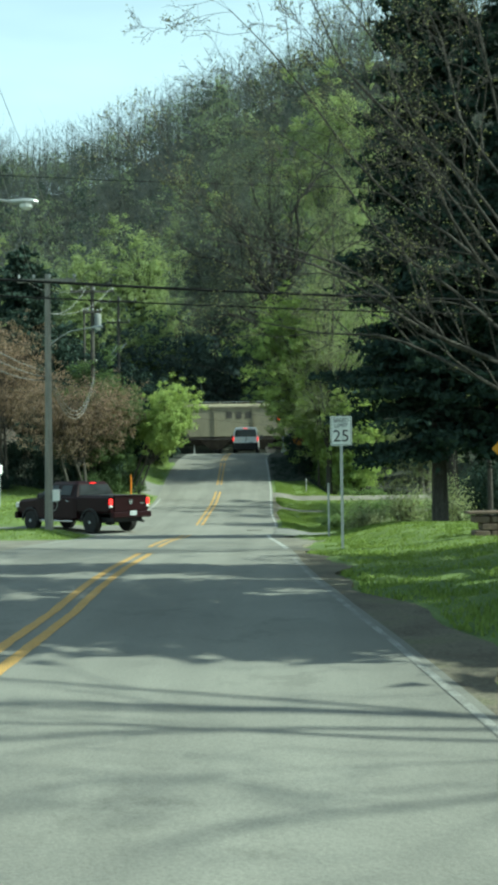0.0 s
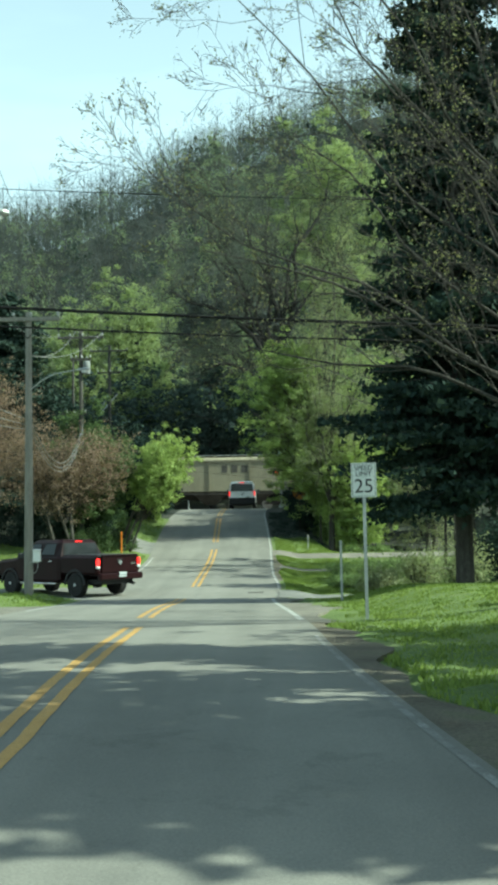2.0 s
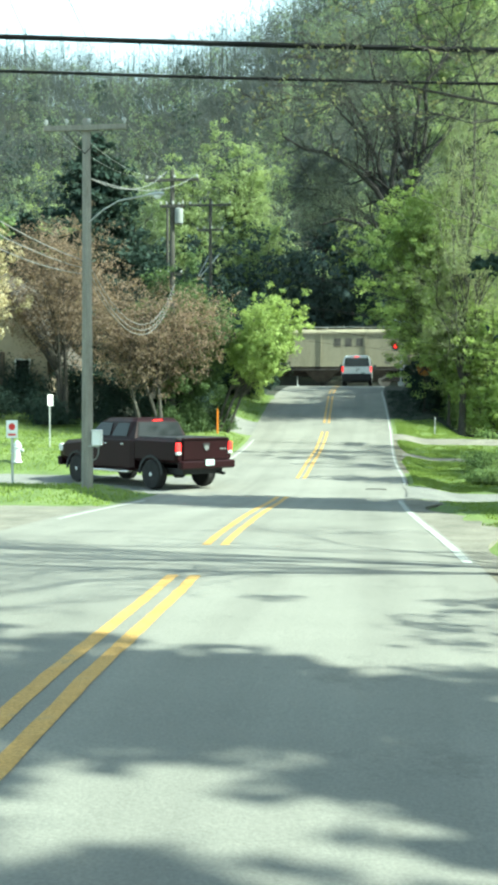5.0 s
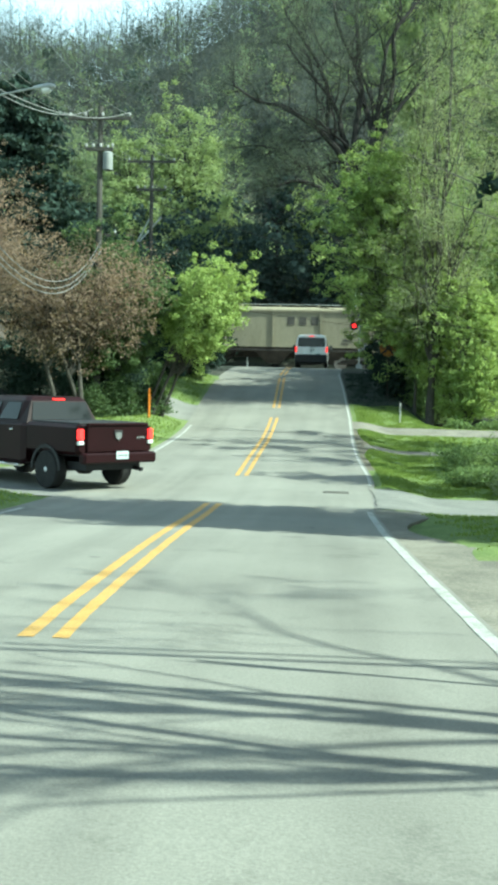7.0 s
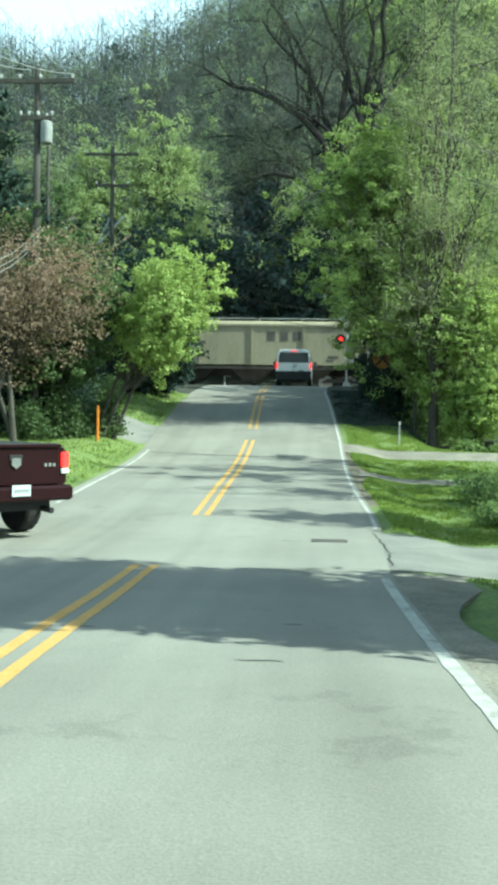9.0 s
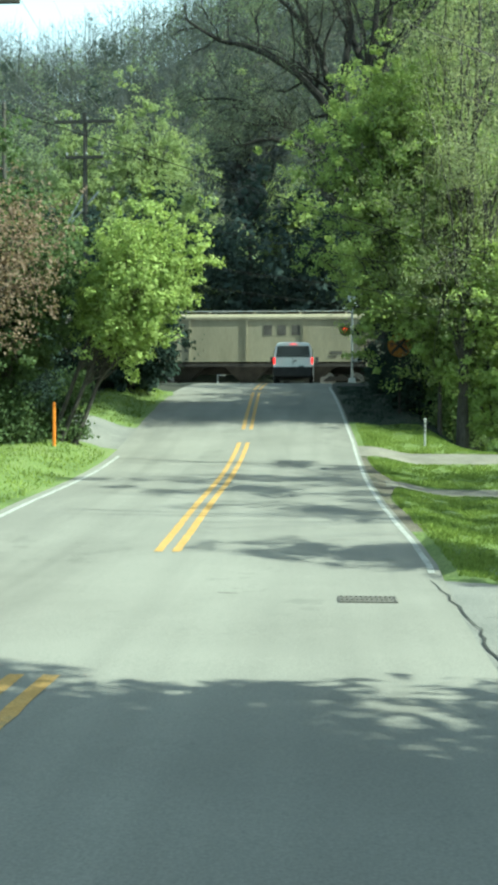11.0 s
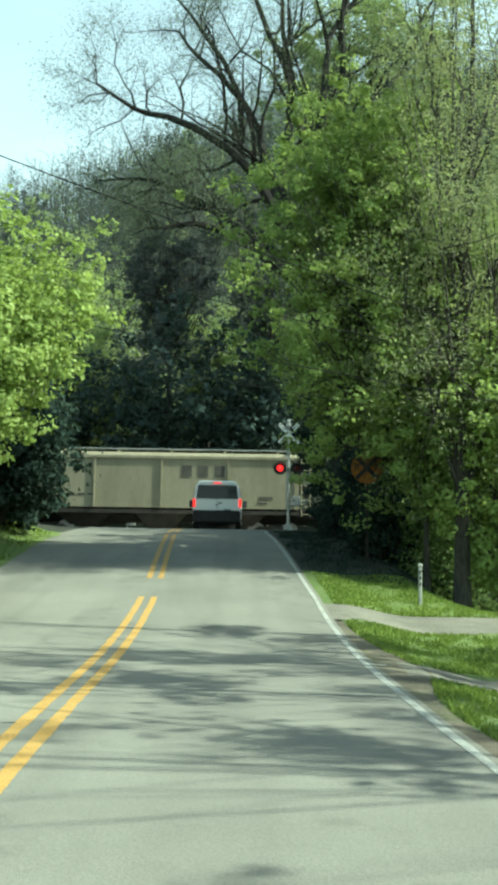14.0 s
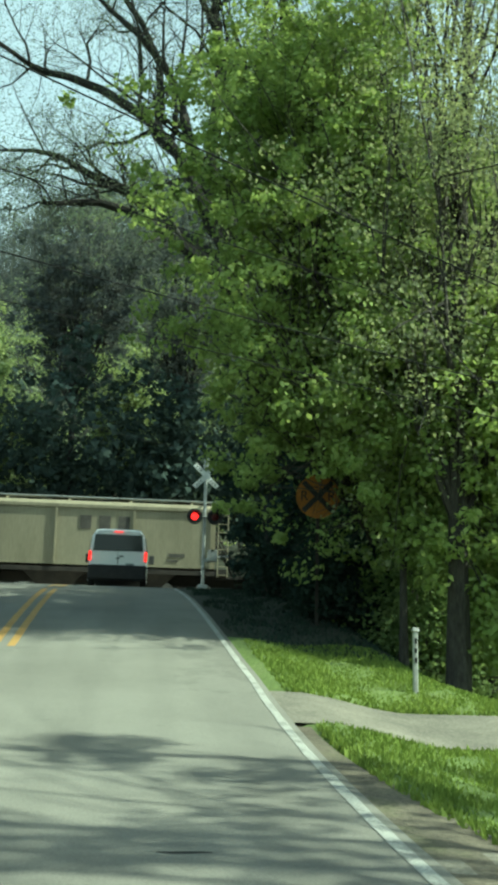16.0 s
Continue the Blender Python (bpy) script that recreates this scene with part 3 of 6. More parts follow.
def make_ground():
    xs = axis_steps([(-420, -60, 30), (-60, -25, 4), (-25, -4, 0.6), (-4, 10, 0.25), (10, 20, 0.4), (20, 60, 4), (60, 420, 30)])
    ys = axis_steps([(-300, -20, 20), (-20, 80, 0.5), (80, 110, 2), (110, 330, 10), (330, 1300, 80)])
    gx, gy = np.meshgrid(xs, ys)
    gz = ground(gx, gy)
    left, right = np.interp(gy, LEFT_Y, LEFT_X), np.interp(gy, RIGHT_Y, RIGHT_X)
    inside = (gx > left - 0.05) & (gx < right + 0.05)
    rng = np.random.default_rng(3)
    off = np.maximum(left - gx, gx - right)
    gz = gz - np.where(inside, 0.10, 0.0) + np.where(off > 0.3, rng.normal(0, 0.018, gx.shape), 0) * (off < 40)
    for x0, x1, y0, y1 in ((-27, -0.3, 29.4, 35.0), (-23, 0.3, 14.4, 23.4), (5.2, 25, 28.8, 32.8), (5.2, 17, 47.7, 49.2), (-3.2, 0.3, 48.5, 52.1), (5.2, 15, 42.4, 43.4)):
        gz = gz - 0.09 * ((gx > x0) & (gx < x1) & (gy > y0) & (gy < y1))
    for y0, y1, w in ((-5.8, 13.8, 0.62), (13.5, 28.5, 0.85), (36.6, 47.3, 0.35), (41.5, 44.5, 0.5)):
        gz = gz - 0.05 * ((gx > right) & (gx < right + w) & (gy > y0) & (gy < y1))
    nx, ny = len(xs), len(ys)
    verts = np.stack([gx, gy, gz], -1).reshape(-1, 3)
    i = (np.arange(ny - 1)[:, None] * nx + np.arange(nx - 1)[None]).ravel()
    faces = np.stack([i, i + 1, i + nx + 1, i + nx], -1)
    me = bpy.data.meshes.new("ground")
    me.from_pydata(verts.tolist(), [], faces.tolist())
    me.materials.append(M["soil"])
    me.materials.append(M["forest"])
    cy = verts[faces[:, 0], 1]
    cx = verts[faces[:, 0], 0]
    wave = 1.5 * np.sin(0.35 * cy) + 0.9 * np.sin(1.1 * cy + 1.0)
    # The last two areas swap grass for dark floor in place of tree shade.
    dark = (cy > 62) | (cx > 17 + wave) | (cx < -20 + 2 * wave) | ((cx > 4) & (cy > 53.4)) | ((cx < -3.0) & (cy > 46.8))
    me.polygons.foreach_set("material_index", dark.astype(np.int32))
    me.polygons.foreach_set("use_smooth", [True] * len(me.polygons))
    tagged(new("ground", me), "green grass verges running up into a wooded hillside", "ground", kind="structure")


def strip(name, xa, xb, ya, yb, lift, mat, label, category, step=0.5, cols=6, parent=None, skirt=0.15, flat=False):
    """A band of paving between two side lines, laid on the land, with a skirt down its edges."""
    n = max(2, int((yb - ya) / step) + 1)
    g = Geo()
    rows = []
    for y in np.linspace(ya, yb, n):
        a, b = xa(y), xb(y)
        row = [(a, y, float(profile(y) if flat else ground(a, y)) + lift - skirt)]
        for k in range(cols + 1):
            x = a + (b - a) * k / cols
            row.append((x, y, float(profile(y) if flat else ground(x, y)) + lift))
        row.append((b, y, row[-1][2] - skirt))
        rows.append(row)
    w = cols + 3
    g.add([p for r in rows for p in r], [(r * w + c, r * w + c + 1, (r + 1) * w + c + 1, (r + 1) * w + c) for r in range(n - 1) for c in range(w - 1)])
    me = g.mesh(name, mat)
    me.polygons.foreach_set("use_smooth", [True] * len(me.polygons))
    me.set_sharp_from_angle(angle=radians(40))
    if parent:
        return part(name, me, mat, parent)
    return tagged(new(name, me), label, category, kind="structure")


def line(name, offset, side, ya, yb, width, mat, parent, seed=0, wear=0.03):
    """A painted line along the road, with frayed edges. side: 'c', 'l' or 'r'."""
    ref = {"c": (CENTRE_Y, CENTRE_X), "l": (LEFT_Y, LEFT_X), "r": (RIGHT_Y, RIGHT_X)}[side]
    rng = np.random.default_rng(seed)
    ys = np.arange(ya, yb + 0.01, 0.2)
    g = Geo()
    vs = []
    for y in ys:
        x = np.interp(y, *ref) + offset
        a, b = rng.normal(0, width * wear, 2)
        z = float(profile(y)) + 0.0075
        vs += [(x - width / 2 + a, y, z), (x + width / 2 + b, y, z)]
    g.add(vs, [(2 * i, 2 * i + 1, 2 * i + 3, 2 * i + 2) for i in range(len(ys) - 1)])
    return part(name, g, mat, parent)


def make_road():
    rx = lambda y: float(np.interp(y, RIGHT_Y, RIGHT_X)) + 0.1
    lx = lambda y: float(np.interp(y, LEFT_Y, LEFT_X)) - 0.22
    road = strip("road", lx, rx, -60, 112, 0.003, "asphalt", "worn pale grey asphalt two-lane road with double yellow centre line", "road", cols=8, flat=True)
    for k, (a, b) in enumerate(((-40, 13.2), (16.0, 28.6), (34.75, 49.8), (52.0, 62.0), (63.5, 74))):
        for s in (-0.112, 0.112):
            line("yellow_line", s, "c", a, b, 0.108, "yellow", road, 10 * k + int(s > 0))
    for k, (a, b) in enumerate(((-40, 11.0), (14.6, 27.9), (33.4, 66))):
        line("edge_line", 0.0, "r", a, b, (0.064, 0.105, 0.075)[k], "faded_line" if k == 0 else "white_line", road, 50 + k, 0.03)
    for k, (a, b) in enumerate(((-40, 12.0), (19.6, 26.5), (36.0, 47.5))):
        line("edge_line", 0.0, "l", a, b, 0.10, "white_line", road, 70 + k, 0.05)
    rng = random.Random(5)
    for k in range(10):
        y = rng.uniform(9, 46)
        c = float(np.interp(y, CENTRE_Y, CENTRE_X))
        x, n = c + rng.uniform(-2.4, 2.0), rng.randint(4, 7)
        step = rng.uniform(0.03, 0.07)
        vs = []
        for i in range(n):
            w = 0.016 * math.sin(math.pi * (i + 0.3) / n) + 0.002
            px, py = x + step * i, y + rng.uniform(-0.012, 0.012)
            z = float(profile(py)) + 0.006
            vs += [(px, py - w, z), (px, py + w, z)]
        part("crack", Geo().add(vs, [(2 * i, 2 * i + 1, 2 * i + 3, 2 * i + 2) for i in range(n - 1)]), "crack", road)
    for k, (x0, y0, x1, y1) in enumerate(((5.42, 29.0, 5.5, 30.6), (5.5, 30.6, 5.42, 32.9), (5.6, 30.9, 6.5, 31.2), (5.9, 32.0, 7.2, 31.7))):
        vs = []
        for i in range(9):
            s = i / 8
            px, py = x0 + (x1 - x0) * s + rng.uniform(-0.03, 0.03), y0 + (y1 - y0) * s + rng.uniform(-0.04, 0.04)
            w = 0.013 * math.sin(math.pi * (0.1 + 0.8 * s))
            dx, dy = (w, 0) if abs(y1 - y0) > abs(x1 - x0) else (0, w)
            z = float(profile(py) if px < 5.5 else max(profile(py), ground(px, py))) + 0.007
            vs += [(px - dx, py - dy, z), (px + dx, py + dy, z)]
        part("crack", Geo().add(vs, [(2 * i, 2 * i + 1, 2 * i + 3, 2 * i + 2) for i in range(8)]), "crack", road)
    # side roads, drives and gravel patches
    left_edge = lambda y: lx(y) + 0.12
    strip("side_road", lambda y: -26.0, left_edge, 29.2, 35.2, -0.002, "drive", "grey asphalt side road between grass lawns", "road", cols=90)
    strip("drive_apron", lambda y: -22.0, left_edge, 14.2, 23.7, -0.002, "gravel", "pale worn gravel and asphalt drive apron", "driveway", cols=80)
    right_edge = lambda y: rx(y) - 0.12
    strip("drive_right", right_edge, lambda y: 24.0, 28.6, 33.0, -0.002, "drive", "grey asphalt side drive crossing the grass verge", "driveway", cols=70)
    strip("gravel_drive", right_edge, lambda y: 16.0 + 0.0 * y, 47.6, 49.3, -0.002, "gravel", "narrow gravel drive between mown grass banks", "driveway", cols=44)
    strip("side_lane", lambda y: -3.4 - 0.3 * math.sin(y), left_edge, 48.3, 52.3, -0.002, "drive", "shaded narrow asphalt lane under the trees", "road", cols=14)
    strip("gravel_track", right_edge, lambda y: 14.0 + 0.0 * y, 42.3, 43.5, -0.002, "gravel", "rough gravel track crossing the grass verge", "driveway", cols=36)
    strip("gravel_shoulder", right_edge, lambda y: rx(y) + 0.8 + 0.5 * math.sin(y * 0.7), 13.7, 28.5, -0.002, "gravel", "bare gravel and dirt road shoulder", "shoulder", cols=3, skirt=0.06)
    strip("dirt_edge", right_edge, lambda y: rx(y) + 0.45 + 0.2 * math.sin(y * 0.8) + 0.12 * math.sin(y * 2.3), -6.0, 14.0, -0.002, "dirt", "bare trodden dirt edge beside the road", "shoulder", cols=3, skirt=0.06)
    strip("dirt_shoulder", right_edge, lambda y: rx(y) + 0.2 + 0.08 * math.sin(y * 0.9) + 0.3 * math.exp(-((y - 43.0) / 1.6) ** 2), 36.5, 47.4, -0.002, "dirt", "thin gravel strip along the road edge", "shoulder", cols=2, skirt=0.06)


make_ground()
make_road()


# ---- trees ----
def random_quads(rng, centres, size, flat=0.0, aspect=0.6, sides=4):
    """A leaf at each centre, in a random stance, with three or four corners."""
    n = len(centres)
    a = rng.normal(size=(n, 3))
    a[:, 2] *= 1 - flat
    a /= np.linalg.norm(a, axis=1, keepdims=True)
    b = rng.normal(size=(n, 3))
    b -= (b * a).sum(1, keepdims=True) * a
    b /= np.linalg.norm(b, axis=1, keepdims=True)
    s = size * rng.uniform(0.6, 1.3, (n, 1))
    a, b = a * s * 0.5, b * s * 0.5 * aspect
    if sides == 3:
        return np.stack([centres - a, centres + a * 0.7 + b * 1.2, centres + a * 0.7 - b * 1.2], 1)
    return np.stack([centres - a, centres - b * 0.9 + a * 0.1, centres + a, centres + b * 0.9 + a * 0.1], 1)


def leaf_faces(rng, at, way, size, sides=4, loose=0.55):
    """A leaf at each place, roughly square to its way, with three or four corners."""
    n = len(at)
    nrm = way + rng.normal(0, loose, (n, 3))
    nrm /= np.linalg.norm(nrm, axis=1, keepdims=True) + 1e-9
    a = rng.normal(size=(n, 3))
    a -= (a * nrm).sum(1, keepdims=True) * nrm
    a /= np.linalg.norm(a, axis=1, keepdims=True) + 1e-9
    b = np.cross(nrm, a)
    s = size * rng.uniform(0.6, 1.35, (n, 1))
    a, b = a * s * 0.55, b * s * 0.36
    if sides == 3:
        return np.stack([at - a, at + a * 0.7 + b * 1.2, at + a * 0.7 - b * 1.2], 1)
    return np.stack([at - a, at - b + a * 0.15, at + a, at + b + a * 0.15], 1)


def clusters(rng, centres, per, radius, leaf, mid, sides=4, squash=0.7):
    """Sprays of leaves: each spray is a flattened tuft whose leaves face outwards and up."""
    n = len(centres)
    r = radius * np.exp(rng.normal(0, 0.35, (n, 1, 1)))
    d = rng.normal(size=(n, per, 3))
    d /= np.linalg.norm(d, axis=2, keepdims=True)
    d[:, :, 2] = d[:, :, 2] * squash + 0.12
    at = centres[:, None] + d * r * rng.uniform(0.15, 1.0, (n, per, 1)) ** 0.6
    out = centres - mid
    out /= np.linalg.norm(out, axis=1, keepdims=True) + 1e-9
    way = d + 0.5 * out[:, None] + np.array([0, 0, 0.55])
    way /= np.linalg.norm(way, axis=2, keepdims=True)
    return leaf_faces(rng, at.reshape(-1, 3), way.reshape(-1, 3), leaf, sides)


def tree(name, label, base, height, radius, crown, limbs, leaves, leaf, mat, seed, bark="bark", lean=(0, 0), trunks=1, clump=0.55, twigs=6, group="", category="tree", cone=0.0, sides=3, clear=None, per=45):
    """crown: centre height, half-width in x, half-width in y, half-height; limbs grow from the trunk to its outer parts."""
    rng = np.random.default_rng(seed)
    base = np.array(base, float)
    cz, ax, ay, az = crown
    mid = np.array([lean[0], lean[1], cz])
    wood, tips = Geo(), []
    for k in range(trunks):
        foot = np.array([rng.normal(0, 0.25), rng.normal(0, 0.25), -0.15]) * (trunks > 1) + np.array([0, 0, -0.15])
        top = np.array([lean[0] * 0.8 + rng.normal(0, ax * 0.25 * (trunks > 1) + 0.1), lean[1] * 0.8 + rng.normal(0, ay * 0.25 * (trunks > 1) + 0.1), height * (0.93 if k == 0 else rng.uniform(0.7, 0.9))])
        n = 9
        line_ = [foot + (top - foot) * s + np.array([math.sin(s * 5 + seed + k), math.cos(s * 4 + seed), 0]) * 0.012 * height * s for s in np.linspace(0, 1, n)]
        rad = [radius / trunks ** 0.4 * (1.25 if i == 0 else 1 - 0.88 * i / (n - 1)) for i in range(n)]
        wood.tube(line_, rad, 9)
        for i in range(limbs // trunks):
            s = rng.uniform(0.25, 0.95)
            d = rng.normal(size=3)
            d /= np.linalg.norm(d)
            d = d * rng.uniform(0.55, 1.0)
            d[:2] *= 1 - cone * (d[2] if d[2] > 0 else -0.5 * d[2])
            end = mid + d * np.array([ax, ay, az])
            lo = max(cz - az, 0.2 * height) / height
            s = float(np.clip((end[2] - rng.uniform(0.15, 0.45) * height) / height, lo * 0.8, 0.92))
            j = s * (n - 1)
            a = line_[int(j)] + (line_[min(int(j) + 1, n - 1)] - line_[int(j)]) * (j % 1)
            r0 = max(0.012, radius / trunks ** 0.4 * (1 - 0.88 * s) * 0.45)
            bend = np.array([0, 0, 1.0]) * np.linalg.norm(end - a) * rng.uniform(-0.05, 0.16)
            pts = [a + (end - a) * u + bend * math.sin(math.pi * u) + rng.normal(0, 0.03, 3) * np.linalg.norm(end - a) * (0 < u < 1) for u in np.linspace(0, 1, 6)]
            wood.tube(pts, [r0 * (1 - 0.85 * u) for u in np.linspace(0, 1, 6)], 5)
            tips.append(end)
            for t in range(twigs):
                p = pts[2 + t % 4]
                q = p + (rng.normal(size=3) * np.array([0.22 * ax, 0.22 * ay, 0.22 * az]) + (end - a) * 0.18)
                m = (p + q) / 2 + rng.normal(0, 0.06, 3)
                wood.tube([p, m, q], [r0 * 0.35, r0 * 0.22, 0.004], 3)
                tips += [q, m]
    tips = np.array(tips)
    ob = thing(name, label, category, base, 0, group)
    part("trunk", wood.mesh("trunk", bark, True), bark, ob)
    if leaves:
        n = max(1, leaves // per)
        out = np.linalg.norm((tips - mid) / np.array([ax, ay, az]), axis=1)
        weight = np.exp(rng.normal(0, 0.6, len(tips))) * np.clip(out, 0.25, 1.2)
        pick = rng.choice(len(tips), n, p=weight / weight.sum())
        at = tips[pick] + rng.normal(size=(n, 3)) * clump * 0.6
        if clear:
            x, y, z, r = clear
            w = at + base
            at = at[~((np.abs(w[:, 0] - x) < r + clump * 0.5) & (w[:, 1] < y + clump) & (np.abs(w[:, 2] - z) < r + clump * 0.5))]
        part("crown", quads_mesh("crown", clusters(rng, at, per, clump * 0.62, leaf, mid, sides), mat), mat, ob)
    return ob


def branchy_tree(name, label, base, trunk, limbs, radius, levels, buds, bud, mat, seed, bark="bark", spread=0.5, bud_spread=0.06, wind=1.0):
    """A bare tree: a trunk through given points, limbs to given ends, and forking branches and twigs with buds along them.
    levels: for each order of branching, how many grow on a parent and how long they are for their parent's length."""
    rng = np.random.default_rng(seed)
    wood, tips = Geo(), []
    trunk = [np.array(p, float) for p in trunk]
    wood.tube(trunk, [radius * (1.2 - 0.75 * i / (len(trunk) - 1)) for i in range(len(trunk))], 10)

    def grow(a, b, r, order, arch):
        L = np.linalg.norm(b - a)
        n = 11 if order == 0 else 6 if order == 1 else 3
        us = np.linspace(0, 1, n)
        ph = rng.uniform(0, 6.3, (2, 3))
        wob = (np.sin(6.0 * us[:, None] + ph[0]) + 0.4 * np.sin(13.0 * us[:, None] + ph[1])) * 0.028 * wind * L * np.sin(np.pi * us)[:, None]
        pts = [a + (b - a) * u + np.array([0, 0, arch * L]) * math.sin(math.pi * u) + w for u, w in zip(us, wob)]
        wood.tube(pts, [max(0.004, r * (1 - 0.8 * u)) for u in us], 7 if order == 0 else 4 if order == 1 else 3)
        if order >= len(levels):
            tips.extend([pts[-1], pts[-2], (pts[-1] + pts[-2]) / 2])
            return
        count, part_len = levels[order]
        d = (b - a) / L
        for k in range(count + 3):
            u = 0.22 + 0.78 * (k + rng.uniform(0, 0.9)) / count if k < count else 0.995
            j = min(u * (n - 1), n - 1.001)
            p = pts[int(j)] + (pts[int(j) + 1] - pts[int(j)]) * (j % 1)
            side = rng.normal(size=3)
            side[2] = side[2] * 0.8 + 0.15
            side -= side.dot(d) * d
            side /= np.linalg.norm(side)
            way = d * rng.uniform(0.55, 1.0) + side * rng.uniform(0.5, 1.0) * spread * 1.6
            q = p + way / np.linalg.norm(way) * L * part_len * rng.uniform(0.6, 1.15) * (1.15 - 0.5 * u) * (1.0 if k < count else 0.8)
            grow(p, q, r * (1 - 0.75 * u) * 0.48, order + 1, rng.uniform(-0.06, 0.12))

    for s, end, arch in limbs:
        j = s * (len(trunk) - 1.001)
        a = trunk[int(j)] + (trunk[int(j) + 1] - trunk[int(j)]) * (j % 1)
        grow(a, np.array(end, float), radius * (0.75 - 0.35 * s), 0, arch)
    ob = thing(name, label, "tree", base)
    part("trunk", wood.mesh("trunk", bark, True), bark, ob)
    tips = np.array(tips)
    at = tips[rng.integers(0, len(tips), buds)] + rng.normal(0, bud_spread, (buds, 3))
    part("crown", quads_mesh("crown", random_quads(rng, at, bud, sides=3), mat), mat, ob)
    return ob


def conifer(name, label, base, height, spread, bare, seed, tiers=34, mat="needle", radius=0.22, leaf=0.2, thick=1.0, blunt=0.75, narrow=1.0):
    """A spruce: whorls of drooping boughs clothed with short needle sprays; narrow: its depth by its width."""
    rng = np.random.default_rng(seed)
    wood, sprays = Geo(), []
    wood.tube([(0, 0, -0.2), (0.02, 0, height * 0.3), (0, 0.03, height * 0.7), (0, 0, height)], [radius * 1.2, radius * 0.85, radius * 0.45, 0.02], 9)
    for k in range(tiers):
        s = k / (tiers - 1)
        z = bare + (height - bare - 0.3) * s
        reach = spread * (1 - s) ** blunt * rng.uniform(0.75, 1.1) + 0.25
        for b in range(7):
            a = rng.uniform(0, 2 * math.pi)
            L = reach * rng.uniform(0.7, 1.1)
            droop = L * rng.uniform(0.15, 0.4)
            pts = [np.array([math.cos(a) * L * u, narrow * math.sin(a) * L * u, z - droop * u ** 1.3 + 0.12 * L * u ** 3]) for u in (0, 0.33, 0.66, 1)]
            wood.tube(pts, [0.035, 0.025, 0.015, 0.005], 3)
            n = int((14 + 26 * L) * 0.04 / leaf ** 2 * thick)
            u = rng.uniform(0.12, 1.02, n)
            p = np.stack([np.cos(a) * L * u, np.sin(a) * L * u, z - droop * u ** 1.3 + 0.12 * L * u ** 3], 1)
            side = rng.normal(0, 0.13 * L * 0.6 + 0.08, n)
            p += np.stack([-np.sin(a) * side, np.cos(a) * side, -np.abs(rng.normal(0, 0.16, n))], 1)
            sprays.append(p)
    p = np.concatenate(sprays) * np.array([1, narrow, 1])
    ob = thing(name, label, "tree", base)
    part("trunk", wood.mesh("trunk", "bark", True), "bark", ob)
    part("crown", quads_mesh("crown", random_quads(rng, p, leaf * 2.0, 0.2, 0.45, 3), mat), mat, ob)
    return ob


def bush(name, label, base, size, leaves, leaf, mat, seed, group=""):
    """A low shrub: stems from one root and clumps of leaves."""
    rng = np.random.default_rng(seed)
    sx, sy, sz = size
    wood, tips = Geo(), []
    for i in range(26):
        d = rng.normal(size=3)
        d[2] = abs(d[2])
        d /= np.linalg.norm(d)
        end = d * np.array([sx, sy, sz]) * rng.uniform(0.6, 1.0)
        end[2] += 0.1
        m = end * 0.5 + np.array([0, 0, 0.15 * sz])
        wood.tube([(0.3 * end[0], 0.3 * end[1], -0.05), m, end], [0.022, 0.014, 0.004], 4)
        tips += [end, m, (m + end) / 2, m * 0.7]
    tips = np.array(tips)
    pick = rng.integers(0, len(tips), leaves)
    at = tips[pick] + rng.normal(size=(leaves, 3)) * np.array([sx, sy, sz]) * 0.16
    at[:, 2] = np.abs(at[:, 2])
    ob = thing(name, label, "shrub", base, 0, group)
    part("framework", wood, "bark", ob)
    part("foliage", quads_mesh("foliage", random_quads(rng, at, leaf * 1.1, sides=3), mat), mat, ob)
    return ob


def gz(x, y):
    return float(ground(x, y))


